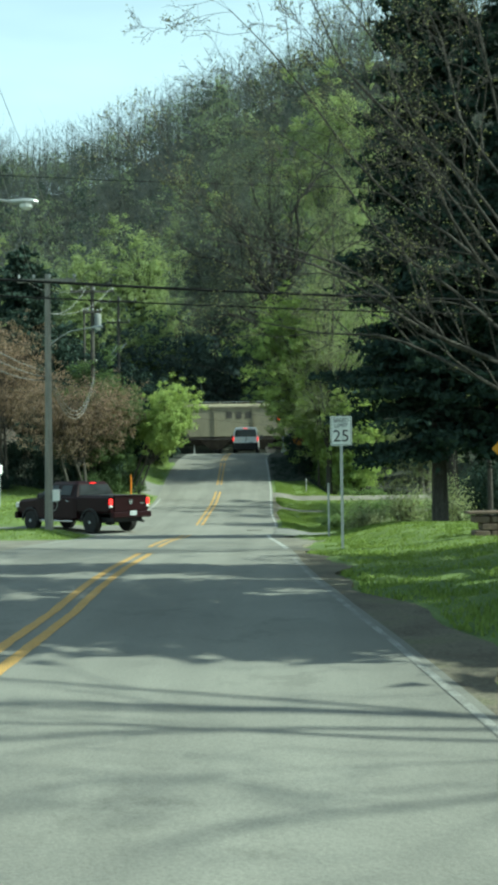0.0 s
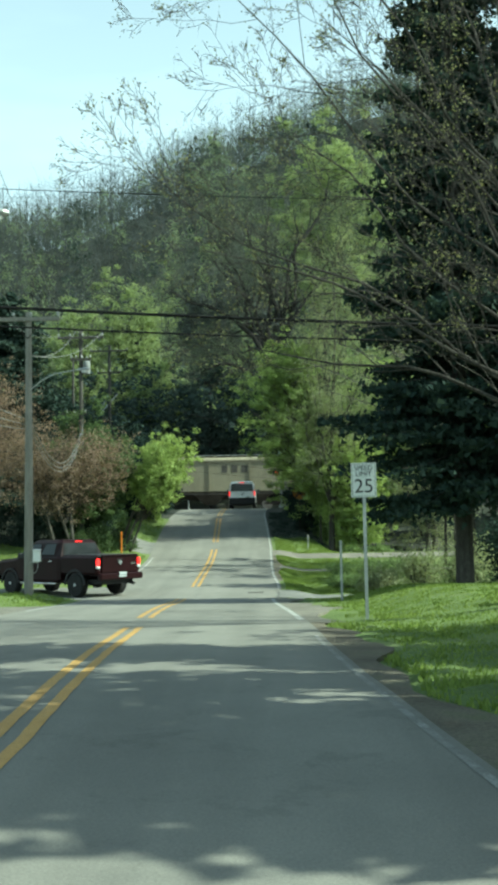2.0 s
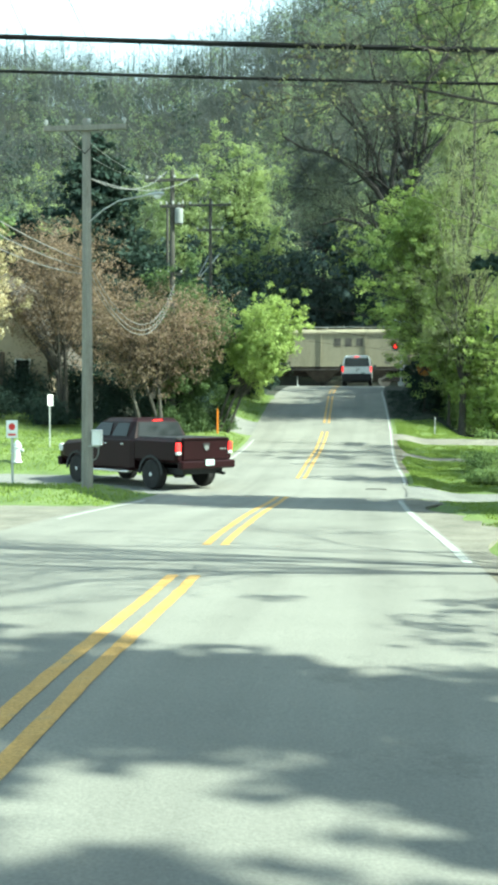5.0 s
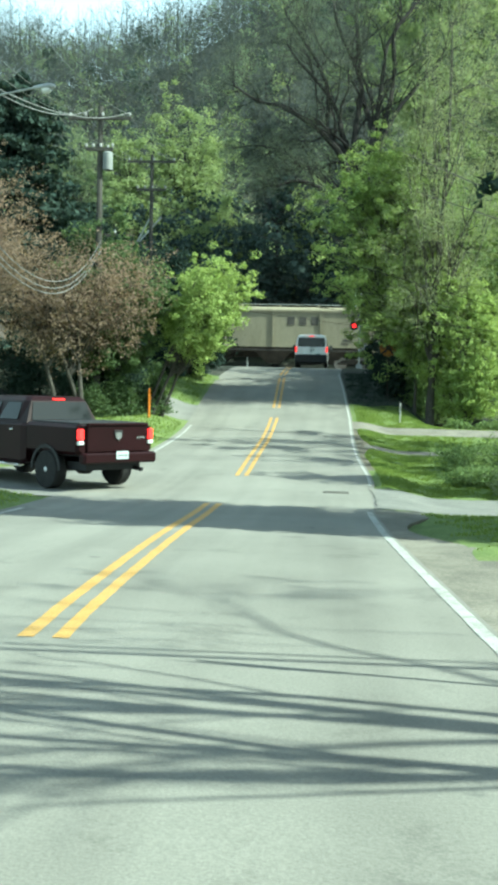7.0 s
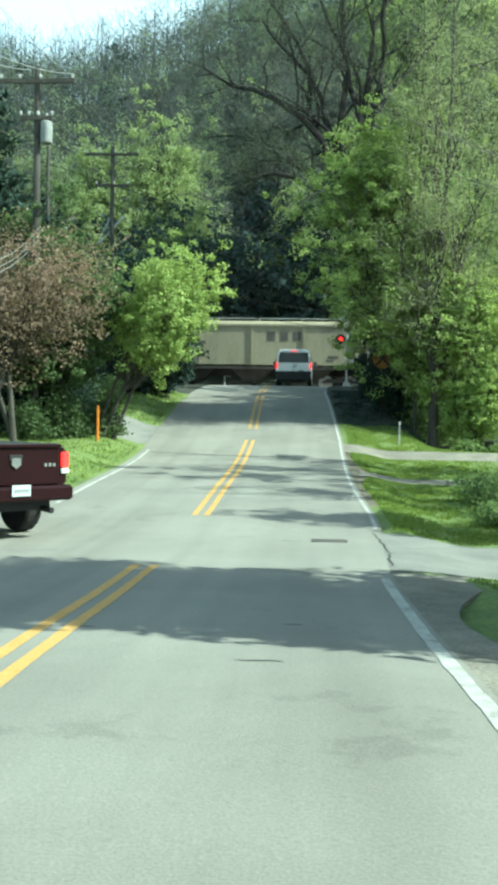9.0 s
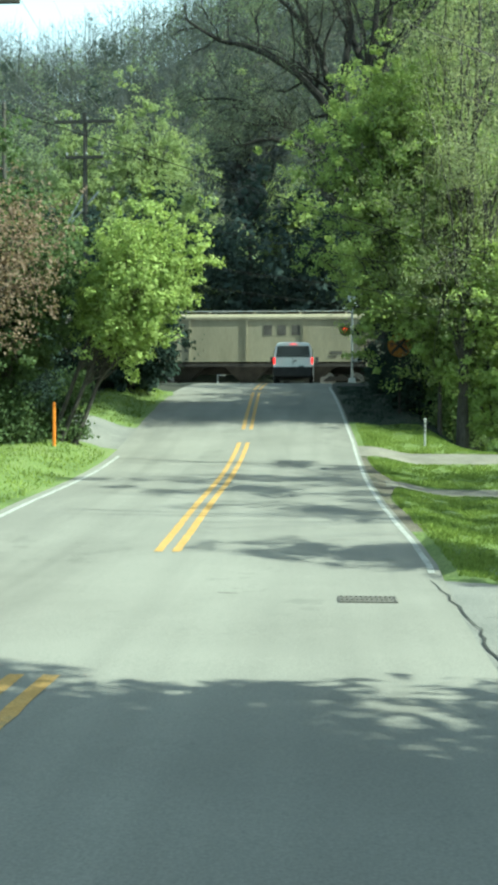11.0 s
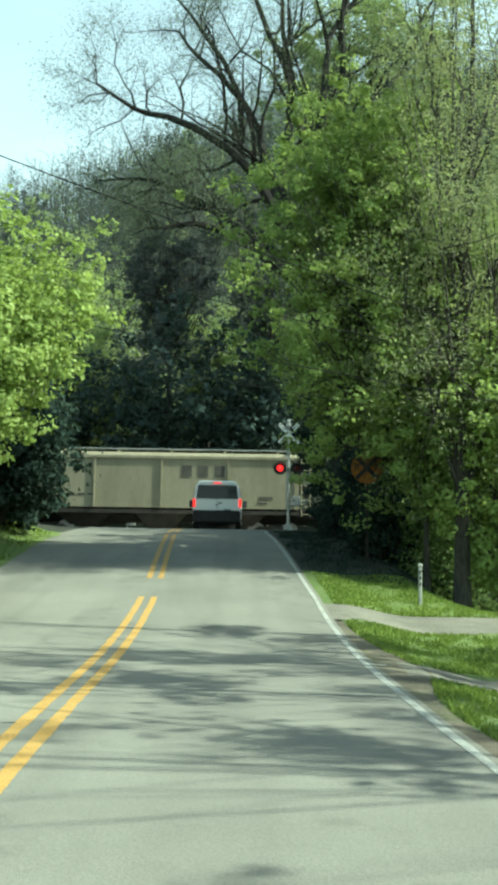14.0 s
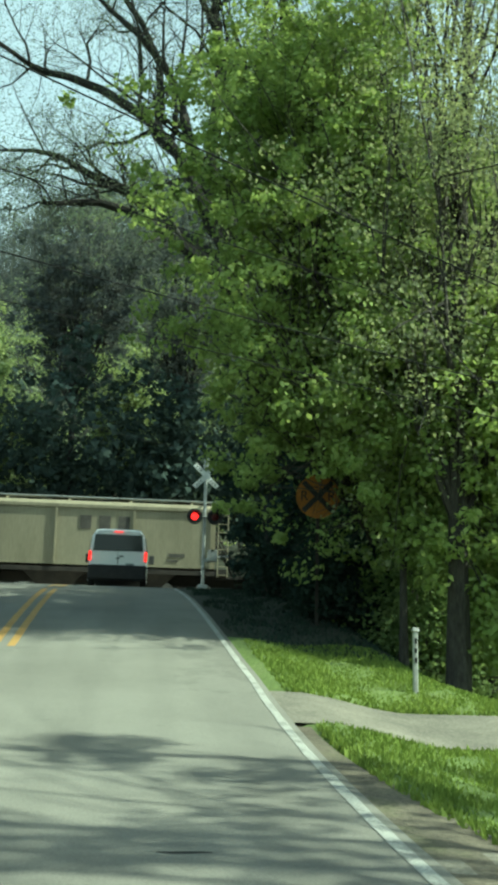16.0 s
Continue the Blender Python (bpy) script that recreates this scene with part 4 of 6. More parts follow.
def make_trees():
    # dark spruces on the lawn
    for k, (x, y, h, r) in enumerate(((10.6, 24.95, 21, 3.6), (13.6, 24.3, 20, 3.2), (16.6, 22.9, 18, 2.9))):
        conifer("spruce", "tall dark green spruce with drooping boughs on the lawn", (x, y, gz(x, y)), h, r, 2.6, 11 + k, 50, leaf=0.13, thick=0.95, blunt=0.55, narrow=0.74)
    # Out of view: added to cast the shade bands over road and verge.
    for k, (x, y, r, n) in enumerate(((13.0, 0.75, 3.0, 50), (13.6, 3.9, 2.4, 20), (14.2, 6.7, 2.1, 34))):
        conifer("spruce", "unseen thin spruce added to shade the road" if k == 1 else "unseen dense spruce added to shade the road", (x, y, gz(x, y)), 19, r, 0.8, 16 + k, n, leaf=0.2)
    # Unseen tree, added so a band of shade crosses the lawn.
    tree("unseen_shade_tree", "small unseen leafy tree added to shade the lawn", (13.2, 9.9, gz(13.2, 9.9)), 6.6, 0.12, (4.4, 1.3, 1.1, 1.9), 40, 14000, 0.1, "leaf_mid", 54, "bark", (0, 0), 1, 0.4, 5)
    conifer("spruce", "dark spruce behind the reddish trees", (-10.3, 58, gz(-10.3, 58)), 13.6, 4.8, 0.8, 14, 40, leaf=0.18, blunt=0.5)
    conifer("spruce", "dark spruce behind the reddish trees", (-15.0, 60, gz(-15.0, 60)), 9.5, 4.2, 0.8, 15, 30, leaf=0.2, blunt=0.6)
    # budding tree that reaches over the road
    x, y = 12.0, 13.3
    limbs = [(0.5, (-8.7, -0.7, 7.3), -0.05), (0.62, (-7.3, 0.2, 10.8), -0.02), (0.42, (-7.8, -0.9, 5.9), 0.06), (0.3, (-7.2, 0.1, 4.5), 0.08), (0.7, (-6.0, -1.0, 11.6), 0.02), (0.8, (-4.6, 1.0, 13.6), 0.02),
             (0.45, (-6.4, 1.2, 8.6), 0.03), (0.55, (-5.0, -2.0, 8.4), 0.04), (0.9, (-2.4, -0.6, 14.6), 0.0), (0.6, (-5.6, -0.5, 9.8), 0.03), (0.75, (-3.4, -1.5, 12.4), 0.03), (0.7, (-6.4, 0.8, 12.4), 0.0), (0.6, (3.5, 2.5, 10.5), 0.08), (0.7, (2.0, -3.5, 11.0), 0.08)]
    branchy_tree("budding_tree", "bare spreading tree with pale spring buds over the road", (x, y, gz(x, y)), [(0, 0, -0.2), (-0.2, 0, 1.5), (-0.6, 0.1, 3), (-1.0, 0.2, 5.0), (-1.2, 0.2, 7.5)], limbs, 0.08, [(10, 0.36), (5, 0.44), (4, 0.45)], 12000, 0.05, "leaf_bud", 21)
    # unseen bare tree, added so its branch shadows cross the road
    x, y = 15.5, -3.2
    limbs = [(0.5, (-6.5, 1.5, 9.5), 0.08), (0.6, (-5.5, -1.6, 11.5), 0.06), (0.7, (-4.0, 2.6, 12.5), 0.05), (0.8, (-2.5, -0.5, 14.0), 0.03), (0.55, (2.5, 2.5, 10.5), 0.06), (0.6, (1.5, -3.0, 11.0), 0.06), (0.45, (-5.0, 0.2, 7.5), 0.1)]
    branchy_tree("budding_tree", "unseen bare tree in early bud, added for its branch shadows", (x, y, gz(x, y)), [(0, 0, -0.2), (-0.1, 0, 2.5), (-0.2, 0.1, 5), (-0.4, 0.2, 8), (-0.5, 0.2, 10)], limbs, 0.07, [(8, 0.4), (5, 0.42), (3, 0.45)], 3000, 0.04, "leaf_bud", 22)
    # left group by the side road
    tree("green_tree", "small bushy tree in bright yellow-green leaf by the road", (-2.3, 47.6, gz(-2.3, 47.6)), 5.9, 0.11, (4.05, 1.02, 1.3, 1.5), 70, 40000, 0.085, "leaf_bright", 31, "bark", (2.35, 0), 3, 0.36, 5, sides=4)
    tree("reddish_tree", "small tree in reddish-brown spring leaf", (-4.2, 44.6, gz(-4.2, 44.6)), 6.3, 0.15, (4.5, 2.9, 2.2, 1.6), 60, 26000, 0.075, "leaf_red", 32, "bark", (-0.4, 0), 3, 0.55, 7, per=16)
    tree("reddish_tree", "tall tree in reddish-brown spring leaf", (-8.6, 46.5, gz(-8.6, 46.5)), 8.0, 0.17, (5.9, 2.8, 2.6, 2.0), 60, 26000, 0.08, "leaf_red", 33, "bark", (-0.6, 0), 3, 0.6, 7, per=16)
    tree("green_tree", "leafy green tree behind the reddish trees", (-3.7, 47.6, gz(-3.7, 47.6)), 6.4, 0.15, (4.1, 2.0, 1.9, 2.2), 60, 40000, 0.11, "leaf_dark", 34, "bark", (0, 0), 2, 0.45, 5)
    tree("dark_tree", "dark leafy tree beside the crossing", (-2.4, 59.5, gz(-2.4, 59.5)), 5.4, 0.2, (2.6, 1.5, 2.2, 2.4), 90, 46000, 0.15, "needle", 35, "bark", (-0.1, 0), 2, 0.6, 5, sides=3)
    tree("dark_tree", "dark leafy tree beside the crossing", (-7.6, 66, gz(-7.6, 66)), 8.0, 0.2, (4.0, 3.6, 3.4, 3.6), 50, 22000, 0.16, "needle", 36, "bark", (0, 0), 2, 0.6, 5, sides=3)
    # right group
    tree("green_tree", "tall leafy green tree leaning over the road", (9.0, 56.8, gz(9.0, 56.8)), 12.2, 0.13, (7.5, 3.0, 2.3, 4.4), 160, 96000, 0.095, "leaf_green", 41, "bark", (-2.2, -2.0), 1, 0.46, 6, cone=0.85, clear=(7.0, 56.1, 3.6, 0.62), sides=4, per=50)
    tree("budding_tree", "tall thin tree in olive spring bud", (8.65, 53.4, gz(8.65, 53.4)), 18, 0.17, (11.0, 2.5, 2.4, 7.6), 34, 46000, 0.062, "leaf_olive", 42, "bark", (0.4, 0), 1, 0.75, 7, per=24)
    tree("young_tree", "slim young tree in fresh green leaf under the taller trees", (8.1, 54.4, gz(8.1, 54.4)), 6.5, 0.075, (4.6, 1.5, 1.3, 2.2), 34, 20000, 0.1, "leaf_green", 48, "bark", (0.1, 0), 1, 0.42, 5, sides=4)
    tree("young_tree", "slim young tree in fresh green leaf under the taller trees", (10.0, 53.3, gz(10.0, 53.3)), 7.5, 0.08, (3.9, 1.8, 1.3, 3.0), 44, 30000, 0.1, "leaf_bright", 49, "bark", (0, 0), 1, 0.42, 5, sides=4)
    tree("dark_tree", "dark leafy tree in the shade beside the road", (10.3, 57.2, gz(10.3, 57.2)), 9.0, 0.15, (5.0, 2.0, 2.3, 3.8), 50, 36000, 0.12, "leaf_mid", 50, "bark", (-0.3, 0), 2, 0.5, 5)
    # Needle colour on this leafy tree imitates the deep shade by the crossing.
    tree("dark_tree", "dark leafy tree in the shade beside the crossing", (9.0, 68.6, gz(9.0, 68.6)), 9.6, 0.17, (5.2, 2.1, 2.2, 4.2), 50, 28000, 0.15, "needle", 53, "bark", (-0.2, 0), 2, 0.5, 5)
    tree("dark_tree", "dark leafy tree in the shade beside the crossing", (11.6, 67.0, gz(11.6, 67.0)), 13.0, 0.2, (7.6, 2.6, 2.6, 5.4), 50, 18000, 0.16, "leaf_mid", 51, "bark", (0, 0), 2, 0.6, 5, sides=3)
    # Hidden behind the spruces; added for its shadow patch on the road.
    tree("unseen_shade_tree", "small hidden leafy tree added to cast a shadow patch on the road", (13.8, 33.0, gz(13.8, 33.0)), 9.6, 0.12, (7.6, 1.9, 1.1, 1.6), 50, 22000, 0.1, "leaf_mid", 52, "bark", (0, 0), 1, 0.4, 5, sides=3)
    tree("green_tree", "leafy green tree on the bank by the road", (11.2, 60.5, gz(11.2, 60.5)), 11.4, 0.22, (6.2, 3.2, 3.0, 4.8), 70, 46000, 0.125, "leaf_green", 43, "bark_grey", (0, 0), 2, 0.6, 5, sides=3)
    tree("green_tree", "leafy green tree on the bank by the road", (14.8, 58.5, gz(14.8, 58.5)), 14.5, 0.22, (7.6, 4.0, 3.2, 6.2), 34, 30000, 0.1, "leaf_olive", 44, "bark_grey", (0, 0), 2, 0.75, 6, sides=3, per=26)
    # Leafy tree, its crown coloured needle-dark as if deep in shade.
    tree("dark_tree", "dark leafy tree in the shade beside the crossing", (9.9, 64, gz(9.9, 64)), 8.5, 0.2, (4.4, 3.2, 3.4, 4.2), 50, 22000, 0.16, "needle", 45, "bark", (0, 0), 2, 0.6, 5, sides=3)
    tree("dark_tree", "dark leafy tree in the shade beside the crossing", (12.6, 72.6, gz(12.6, 72.6)), 14.0, 0.2, (8.2, 3.0, 2.6, 5.8), 50, 16000, 0.18, "leaf_mid", 46, "bark", (0, 0), 2, 0.6, 5, sides=3)
    # the great tree that forks above the green one
    x, y = 7.9, 65.0
    z = gz(x, y)
    limbs = [(0.86, (-3.9, -0.6, 22.6 - z), 0.02), (0.93, (0.6, 0.8, 23.5 - z), 0.02), (0.84, (-6.2, 0.4, 20.0 - z), 0.10), (0.9, (-2.2, 1.4, 24.5 - z), 0.02), (0.8, (-8.9, -0.4, 17.6 - z), 0.12), (0.74, (-8.2, 1.0, 14.8 - z), 0.12),
             (0.95, (3.2, 0.6, 22.0 - z), 0.05), (0.85, (4.8, -0.5, 18.0 - z), 0.08), (0.8, (-6.4, 1.6, 22.0 - z), 0.06), (0.97, (1.8, -1.2, 25.0 - z), 0.0), (0.7, (-6.8, -1.4, 12.2 - z), 0.14)]
    branchy_tree("spreading_tree", "great spreading tree with dark forked limbs in early bud", (x, y, z), [(0, 0, -0.3), (-0.3, 0, 4 - z), (-0.9, 0, 8 - z), (-1.6, 0, 11 - z), (-2.1, 0, 13.2 - z)], limbs, 0.46, [(9, 0.42), (8, 0.44), (5, 0.46)], 110000, 0.05, "leaf_dull", 47, "bark_dark", 0.75, 0.34, 1.8)
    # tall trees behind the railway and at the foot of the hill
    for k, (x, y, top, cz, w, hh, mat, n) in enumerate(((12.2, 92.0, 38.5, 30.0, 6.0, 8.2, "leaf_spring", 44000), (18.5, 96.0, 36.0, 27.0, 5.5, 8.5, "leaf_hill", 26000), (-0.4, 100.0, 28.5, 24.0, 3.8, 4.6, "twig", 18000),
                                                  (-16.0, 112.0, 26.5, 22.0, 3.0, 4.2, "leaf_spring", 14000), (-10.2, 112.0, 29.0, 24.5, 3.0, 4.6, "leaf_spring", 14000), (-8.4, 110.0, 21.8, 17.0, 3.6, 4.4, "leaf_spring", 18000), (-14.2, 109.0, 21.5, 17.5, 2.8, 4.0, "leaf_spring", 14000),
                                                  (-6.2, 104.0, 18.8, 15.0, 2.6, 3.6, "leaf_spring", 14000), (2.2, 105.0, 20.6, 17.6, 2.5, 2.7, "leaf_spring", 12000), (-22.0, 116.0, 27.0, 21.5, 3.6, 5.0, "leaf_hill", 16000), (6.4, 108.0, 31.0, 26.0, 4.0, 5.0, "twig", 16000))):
        z = gz(x, y)
        fresh = mat == "leaf_spring"
        tree("hillside_tree", "tall yellow-green tree at the foot of the hill" if fresh else "tall grey-green tree at the foot of the hill", (x, y, z), top - z, 0.26, (cz - z, w, w * 0.7, hh), 50, n, 0.2, mat, 240 + k, "bark_dark", (0, 0), 1, 0.95, 5, "hillside trees", per=50)
    rng = random.Random(61)
    for k in range(18):
        x, y = -46 + 3.6 * k + rng.uniform(-1.5, 1.5), rng.uniform(112, 150)
        h = rng.uniform(10, 16)
        fresh = k % 3 == 0
        tree("hillside_tree", "rounded yellow-green tree at the foot of the hill" if fresh else "rounded dull green tree at the foot of the hill", (x, y, gz(x, y)), h, 0.2, (h * 0.6, rng.uniform(2.0, 3.2), 2.4, h * 0.38), 30, 5400, 0.26, "leaf_spring" if fresh else "leaf_hill", 200 + k, "bark_dark", (0, 0), 1, 0.8, 4, "hillside trees", per=30)


make_trees()


# ---- woods on the hill ----
def woods(name, label, spots, seed, mat, size, per, leaf, height, slim=0.5, tight=0.2):
    """Many far trees in one sheet of geometry: trunk slivers and crowns of loose leaf clumps."""
    rng = np.random.default_rng(seed)
    spots = np.asarray(spots)
    n = len(spots)
    h = height * rng.uniform(0.7, 1.25, n)
    w = size * rng.uniform(0.7, 1.3, n)
    clumps = 12
    c = rng.normal(size=(n, clumps, 3))
    c /= np.linalg.norm(c, axis=2, keepdims=True)
    c *= rng.uniform(0.45, 1.0, (n, clumps, 1))
    mid = np.stack([spots[:, 0], spots[:, 1], spots[:, 2] + h * 0.6], 1)
    c = c * np.stack([w, w, h * 0.36], 1)[:, None] + mid[:, None]
    faces = clusters(rng, c.reshape(-1, 3), per, size * tight * 2.0, leaf, np.repeat(mid, clumps, axis=0), 3)
    tagged(new(name, quads_mesh(name, faces, mat)), label, "woods", kind="stuff")
    return spots, h


def bare_woods(name, label, spots, seed, mat, height, boughs=16, twigs=4):
    """Many leafless trees in one sheet of geometry: trunks, rising boughs and fine twigs."""
    rng = np.random.default_rng(seed)
    spots = np.asarray(spots)
    n = len(spots)
    h = (height * rng.uniform(0.7, 1.2, n))[:, None]
    foot = spots - np.array([0, 0, 0.4])
    top = spots + np.concatenate([rng.normal(0, 0.5, (n, 2)), h], 1)

    def slivers(p, q, w):
        d = q - p
        side = np.cross(d, rng.normal(size=d.shape))
        side /= np.linalg.norm(side, axis=1, keepdims=True) + 1e-9
        return np.stack([p - side * w, p + side * w, q + side * w * 0.25, q - side * w * 0.25], 1)

    out = [slivers(foot, top, 0.11), slivers(foot, top, 0.11)]
    s = rng.uniform(0.3, 0.95, (n, boughs, 1))
    p = foot[:, None] + (top - foot)[:, None] * s
    a = rng.uniform(0, 2 * math.pi, (n, boughs))
    reach = (h * rng.uniform(0.12, 0.3, (n, boughs)) * (1.25 - s[:, :, 0]))[:, :, None]
    q = p + np.stack([np.cos(a), np.sin(a), rng.uniform(0.5, 1.3, a.shape)], 2) * reach
    p, q = p.reshape(-1, 3), q.reshape(-1, 3)
    out.append(slivers(p, q, 0.045))
    m = len(p)
    u = rng.uniform(0.3, 1.0, (m, twigs, 1))
    tp = p[:, None] + (q - p)[:, None] * u
    L = np.linalg.norm(q - p, axis=1)[:, None, None]
    tq = tp + ((q - p)[:, None] / L * 0.6 + rng.normal(0, 0.45, (m, twigs, 3)) + np.array([0, 0, 0.25])) * L * rng.uniform(0.35, 0.8, (m, twigs, 1))
    out.append(slivers(tp.reshape(-1, 3), tq.reshape(-1, 3), 0.026))
    tagged(new(name, quads_mesh(name, np.concatenate(out), mat)), label, "woods", kind="stuff")


def trunk_slivers(name, label, spots, heights, seed, mat, r=0.09, boughs=7):
    rng = np.random.default_rng(seed)
    out = []
    for (x, y, z), h in zip(spots, heights):
        a = rng.uniform(0, math.pi)
        d = np.array([math.cos(a), math.sin(a), 0]) * r
        top = np.array([x, y, z + h * 0.95]) + rng.normal(0, 0.5, 3)
        foot = np.array([x, y, z - 0.5])
        out.append([foot - d, foot + d, top + d * 0.15, top - d * 0.15])
        e = np.array([-d[1], d[0], 0])
        out.append([foot - e, foot + e, top + e * 0.15, top - e * 0.15])
        for b in range(boughs):
            s = rng.uniform(0.35, 0.9)
            p = foot + (top - foot) * s
            q = p + np.array([rng.normal(0, 0.18 * h), rng.normal(0, 0.18 * h), rng.uniform(0.1, 0.28) * h])
            w = np.array([0.05, 0.02, 0.03]) * (1.4 - s)
            out.append([p - w, p + w, q + w * 0.2, q - w * 0.2])
    tagged(new(name, quads_mesh(name, np.array(out), mat)), label, "woods", kind="stuff")


def make_woods():
    rng = np.random.default_rng(77)

    def spots(n, x0, x1, y0, y1):
        x, y = rng.uniform(x0, x1, n), rng.uniform(y0, y1, n)
        x = x * (0.45 + 0.55 * (y - 90) / 180) if y0 > 90 else x
        return np.stack([x, y, ground(x, y)], 1)

    bare_woods("bare_woods", "leafless woods covering the hillside, coloured grey-blue for haze", np.concatenate([spots(620, -125, 100, 135, 300), spots(380, -125, 100, 215, 300)]), 1, "twig", 16, 14, 4)
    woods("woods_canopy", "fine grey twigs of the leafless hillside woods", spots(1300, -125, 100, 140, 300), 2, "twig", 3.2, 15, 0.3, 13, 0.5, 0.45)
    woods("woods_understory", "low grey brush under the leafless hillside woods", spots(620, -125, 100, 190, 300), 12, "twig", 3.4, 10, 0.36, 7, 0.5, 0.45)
    b = spots(560, -130, 100, 108, 270)
    s, h = woods("budding_woods", "olive-green budding woods on the hillside", b, 3, "leaf_hill", 2.8, 20, 0.34, 12, 0.5, 0.24)
    trunk_slivers("budding_trunks", "dark trunks of the budding woods", s, h, 4, "bark")
    c = spots(110, -110, 60, 104, 175)
    woods("spring_woods", "fresh yellow-green trees scattered on the hillside", c, 5, "leaf_spring", 2.5, 46, 0.3, 11, 0.6, 0.2)
    d = np.concatenate([spots(90, -110, 110, 112, 220), np.stack([x := rng.uniform(-42, 46, 300), y := rng.uniform(93, 114, 300), ground(x, y)], 1)])
    woods("evergreen_woods", "dark evergreens behind the railway and on the hillside", d, 6, "evergreen", 2.5, 28, 0.42, 13.5, 0.45)
    x, y = rng.uniform(15, 34, 26), rng.uniform(62, 80, 26)
    e = np.concatenate([np.stack([x, y, ground(x, y)], 1), spots(60, 45, 90, 30, 84), spots(60, -60, -13, 62, 84)])
    s, h = woods("roadside_woods", "green roadside woods beside the railway", e, 7, "leaf_mid", 2.8, 44, 0.36, 12, 0.6)
    # Row kept mostly out of view, added for streaky shade on the road.
    x, y = rng.uniform(13, 17.5, 12), np.linspace(36.4, 44.5, 12) + rng.normal(0, 0.2, 12)
    f = np.stack([x, y, ground(x, y)], 1)
    woods("field_edge_trees", "light budding trees, mostly unseen, added to streak the road with shade", f, 9, "leaf_olive", 1.15, 80, 0.13, 13, 0.6, 0.22)
    trunk_slivers("field_edge_trunks", "thin trunks of the added shade-casting trees", f, np.full(12, 13.0), 10, "bark", 0.1, 14)
    trunk_slivers("roadside_trunks", "dark trunks of the roadside woods", s, h, 8, "bark")


make_woods()


# ---- railway ----
RAIL_Y, RAIL_Z = 86.3, 3.3


def make_track():
    track = thing("railway_track", "straight railway track on a low gravel bed", "railway", kind="structure")
    bed = Geo().prism([(RAIL_Y - 2.6, RAIL_Z - 0.6), (RAIL_Y - 1.7, RAIL_Z - 0.18), (RAIL_Y + 1.7, RAIL_Z - 0.18), (RAIL_Y + 2.6, RAIL_Z - 0.6)], "x", -70, 70)
    part("ballast", bed, "gravel", track)
    for s in (-0.72, 0.72):
        o = RAIL_Y + s
        part("rail", Geo().prism([(o - 0.07, RAIL_Z - 0.17), (o + 0.07, RAIL_Z - 0.17), (o + 0.02, RAIL_Z - 0.13), (o + 0.035, RAIL_Z), (o - 0.035, RAIL_Z), (o - 0.02, RAIL_Z - 0.13)], "x", -70, 70), "steel", track)
    g = Geo()
    for k in range(90):
        g.box(-27 + k * 0.6, RAIL_Y, RAIL_Z - 0.2, 0.23, 2.6, 0.12)
    part("sleepers", g.mesh("sleepers", "pole_wood"), "pole_wood", track)
    part("crossing_panel", Geo().box(2.0, RAIL_Y - 1.9, RAIL_Z - 0.1, 8.5, 2.0, 0.2), "concrete", track)


def bogie(parent, x):
    g = Geo().box(x, -0.95, 0.55, 2.3, 0.14, 0.28, 0.7, 0.05).box(x, 0.95, 0.55, 2.3, 0.14, 0.28, 0.7, 0.05).box(x, 0, 0.6, 0.4, 2.0, 0.3)
    b = part("bogie", g, "train_black", parent)
    for dx in (-0.86, 0.86):
        for y in (-0.72, 0.72):
            part("wheel", Geo().lathe((x + dx, y - 0.06, 0.46), (0, 1, 0), [(0, 0.47), (0.03, 0.47), (0.04, 0.42), (0.12, 0.41), (0.12, 0.1)], 20), "steel", b)


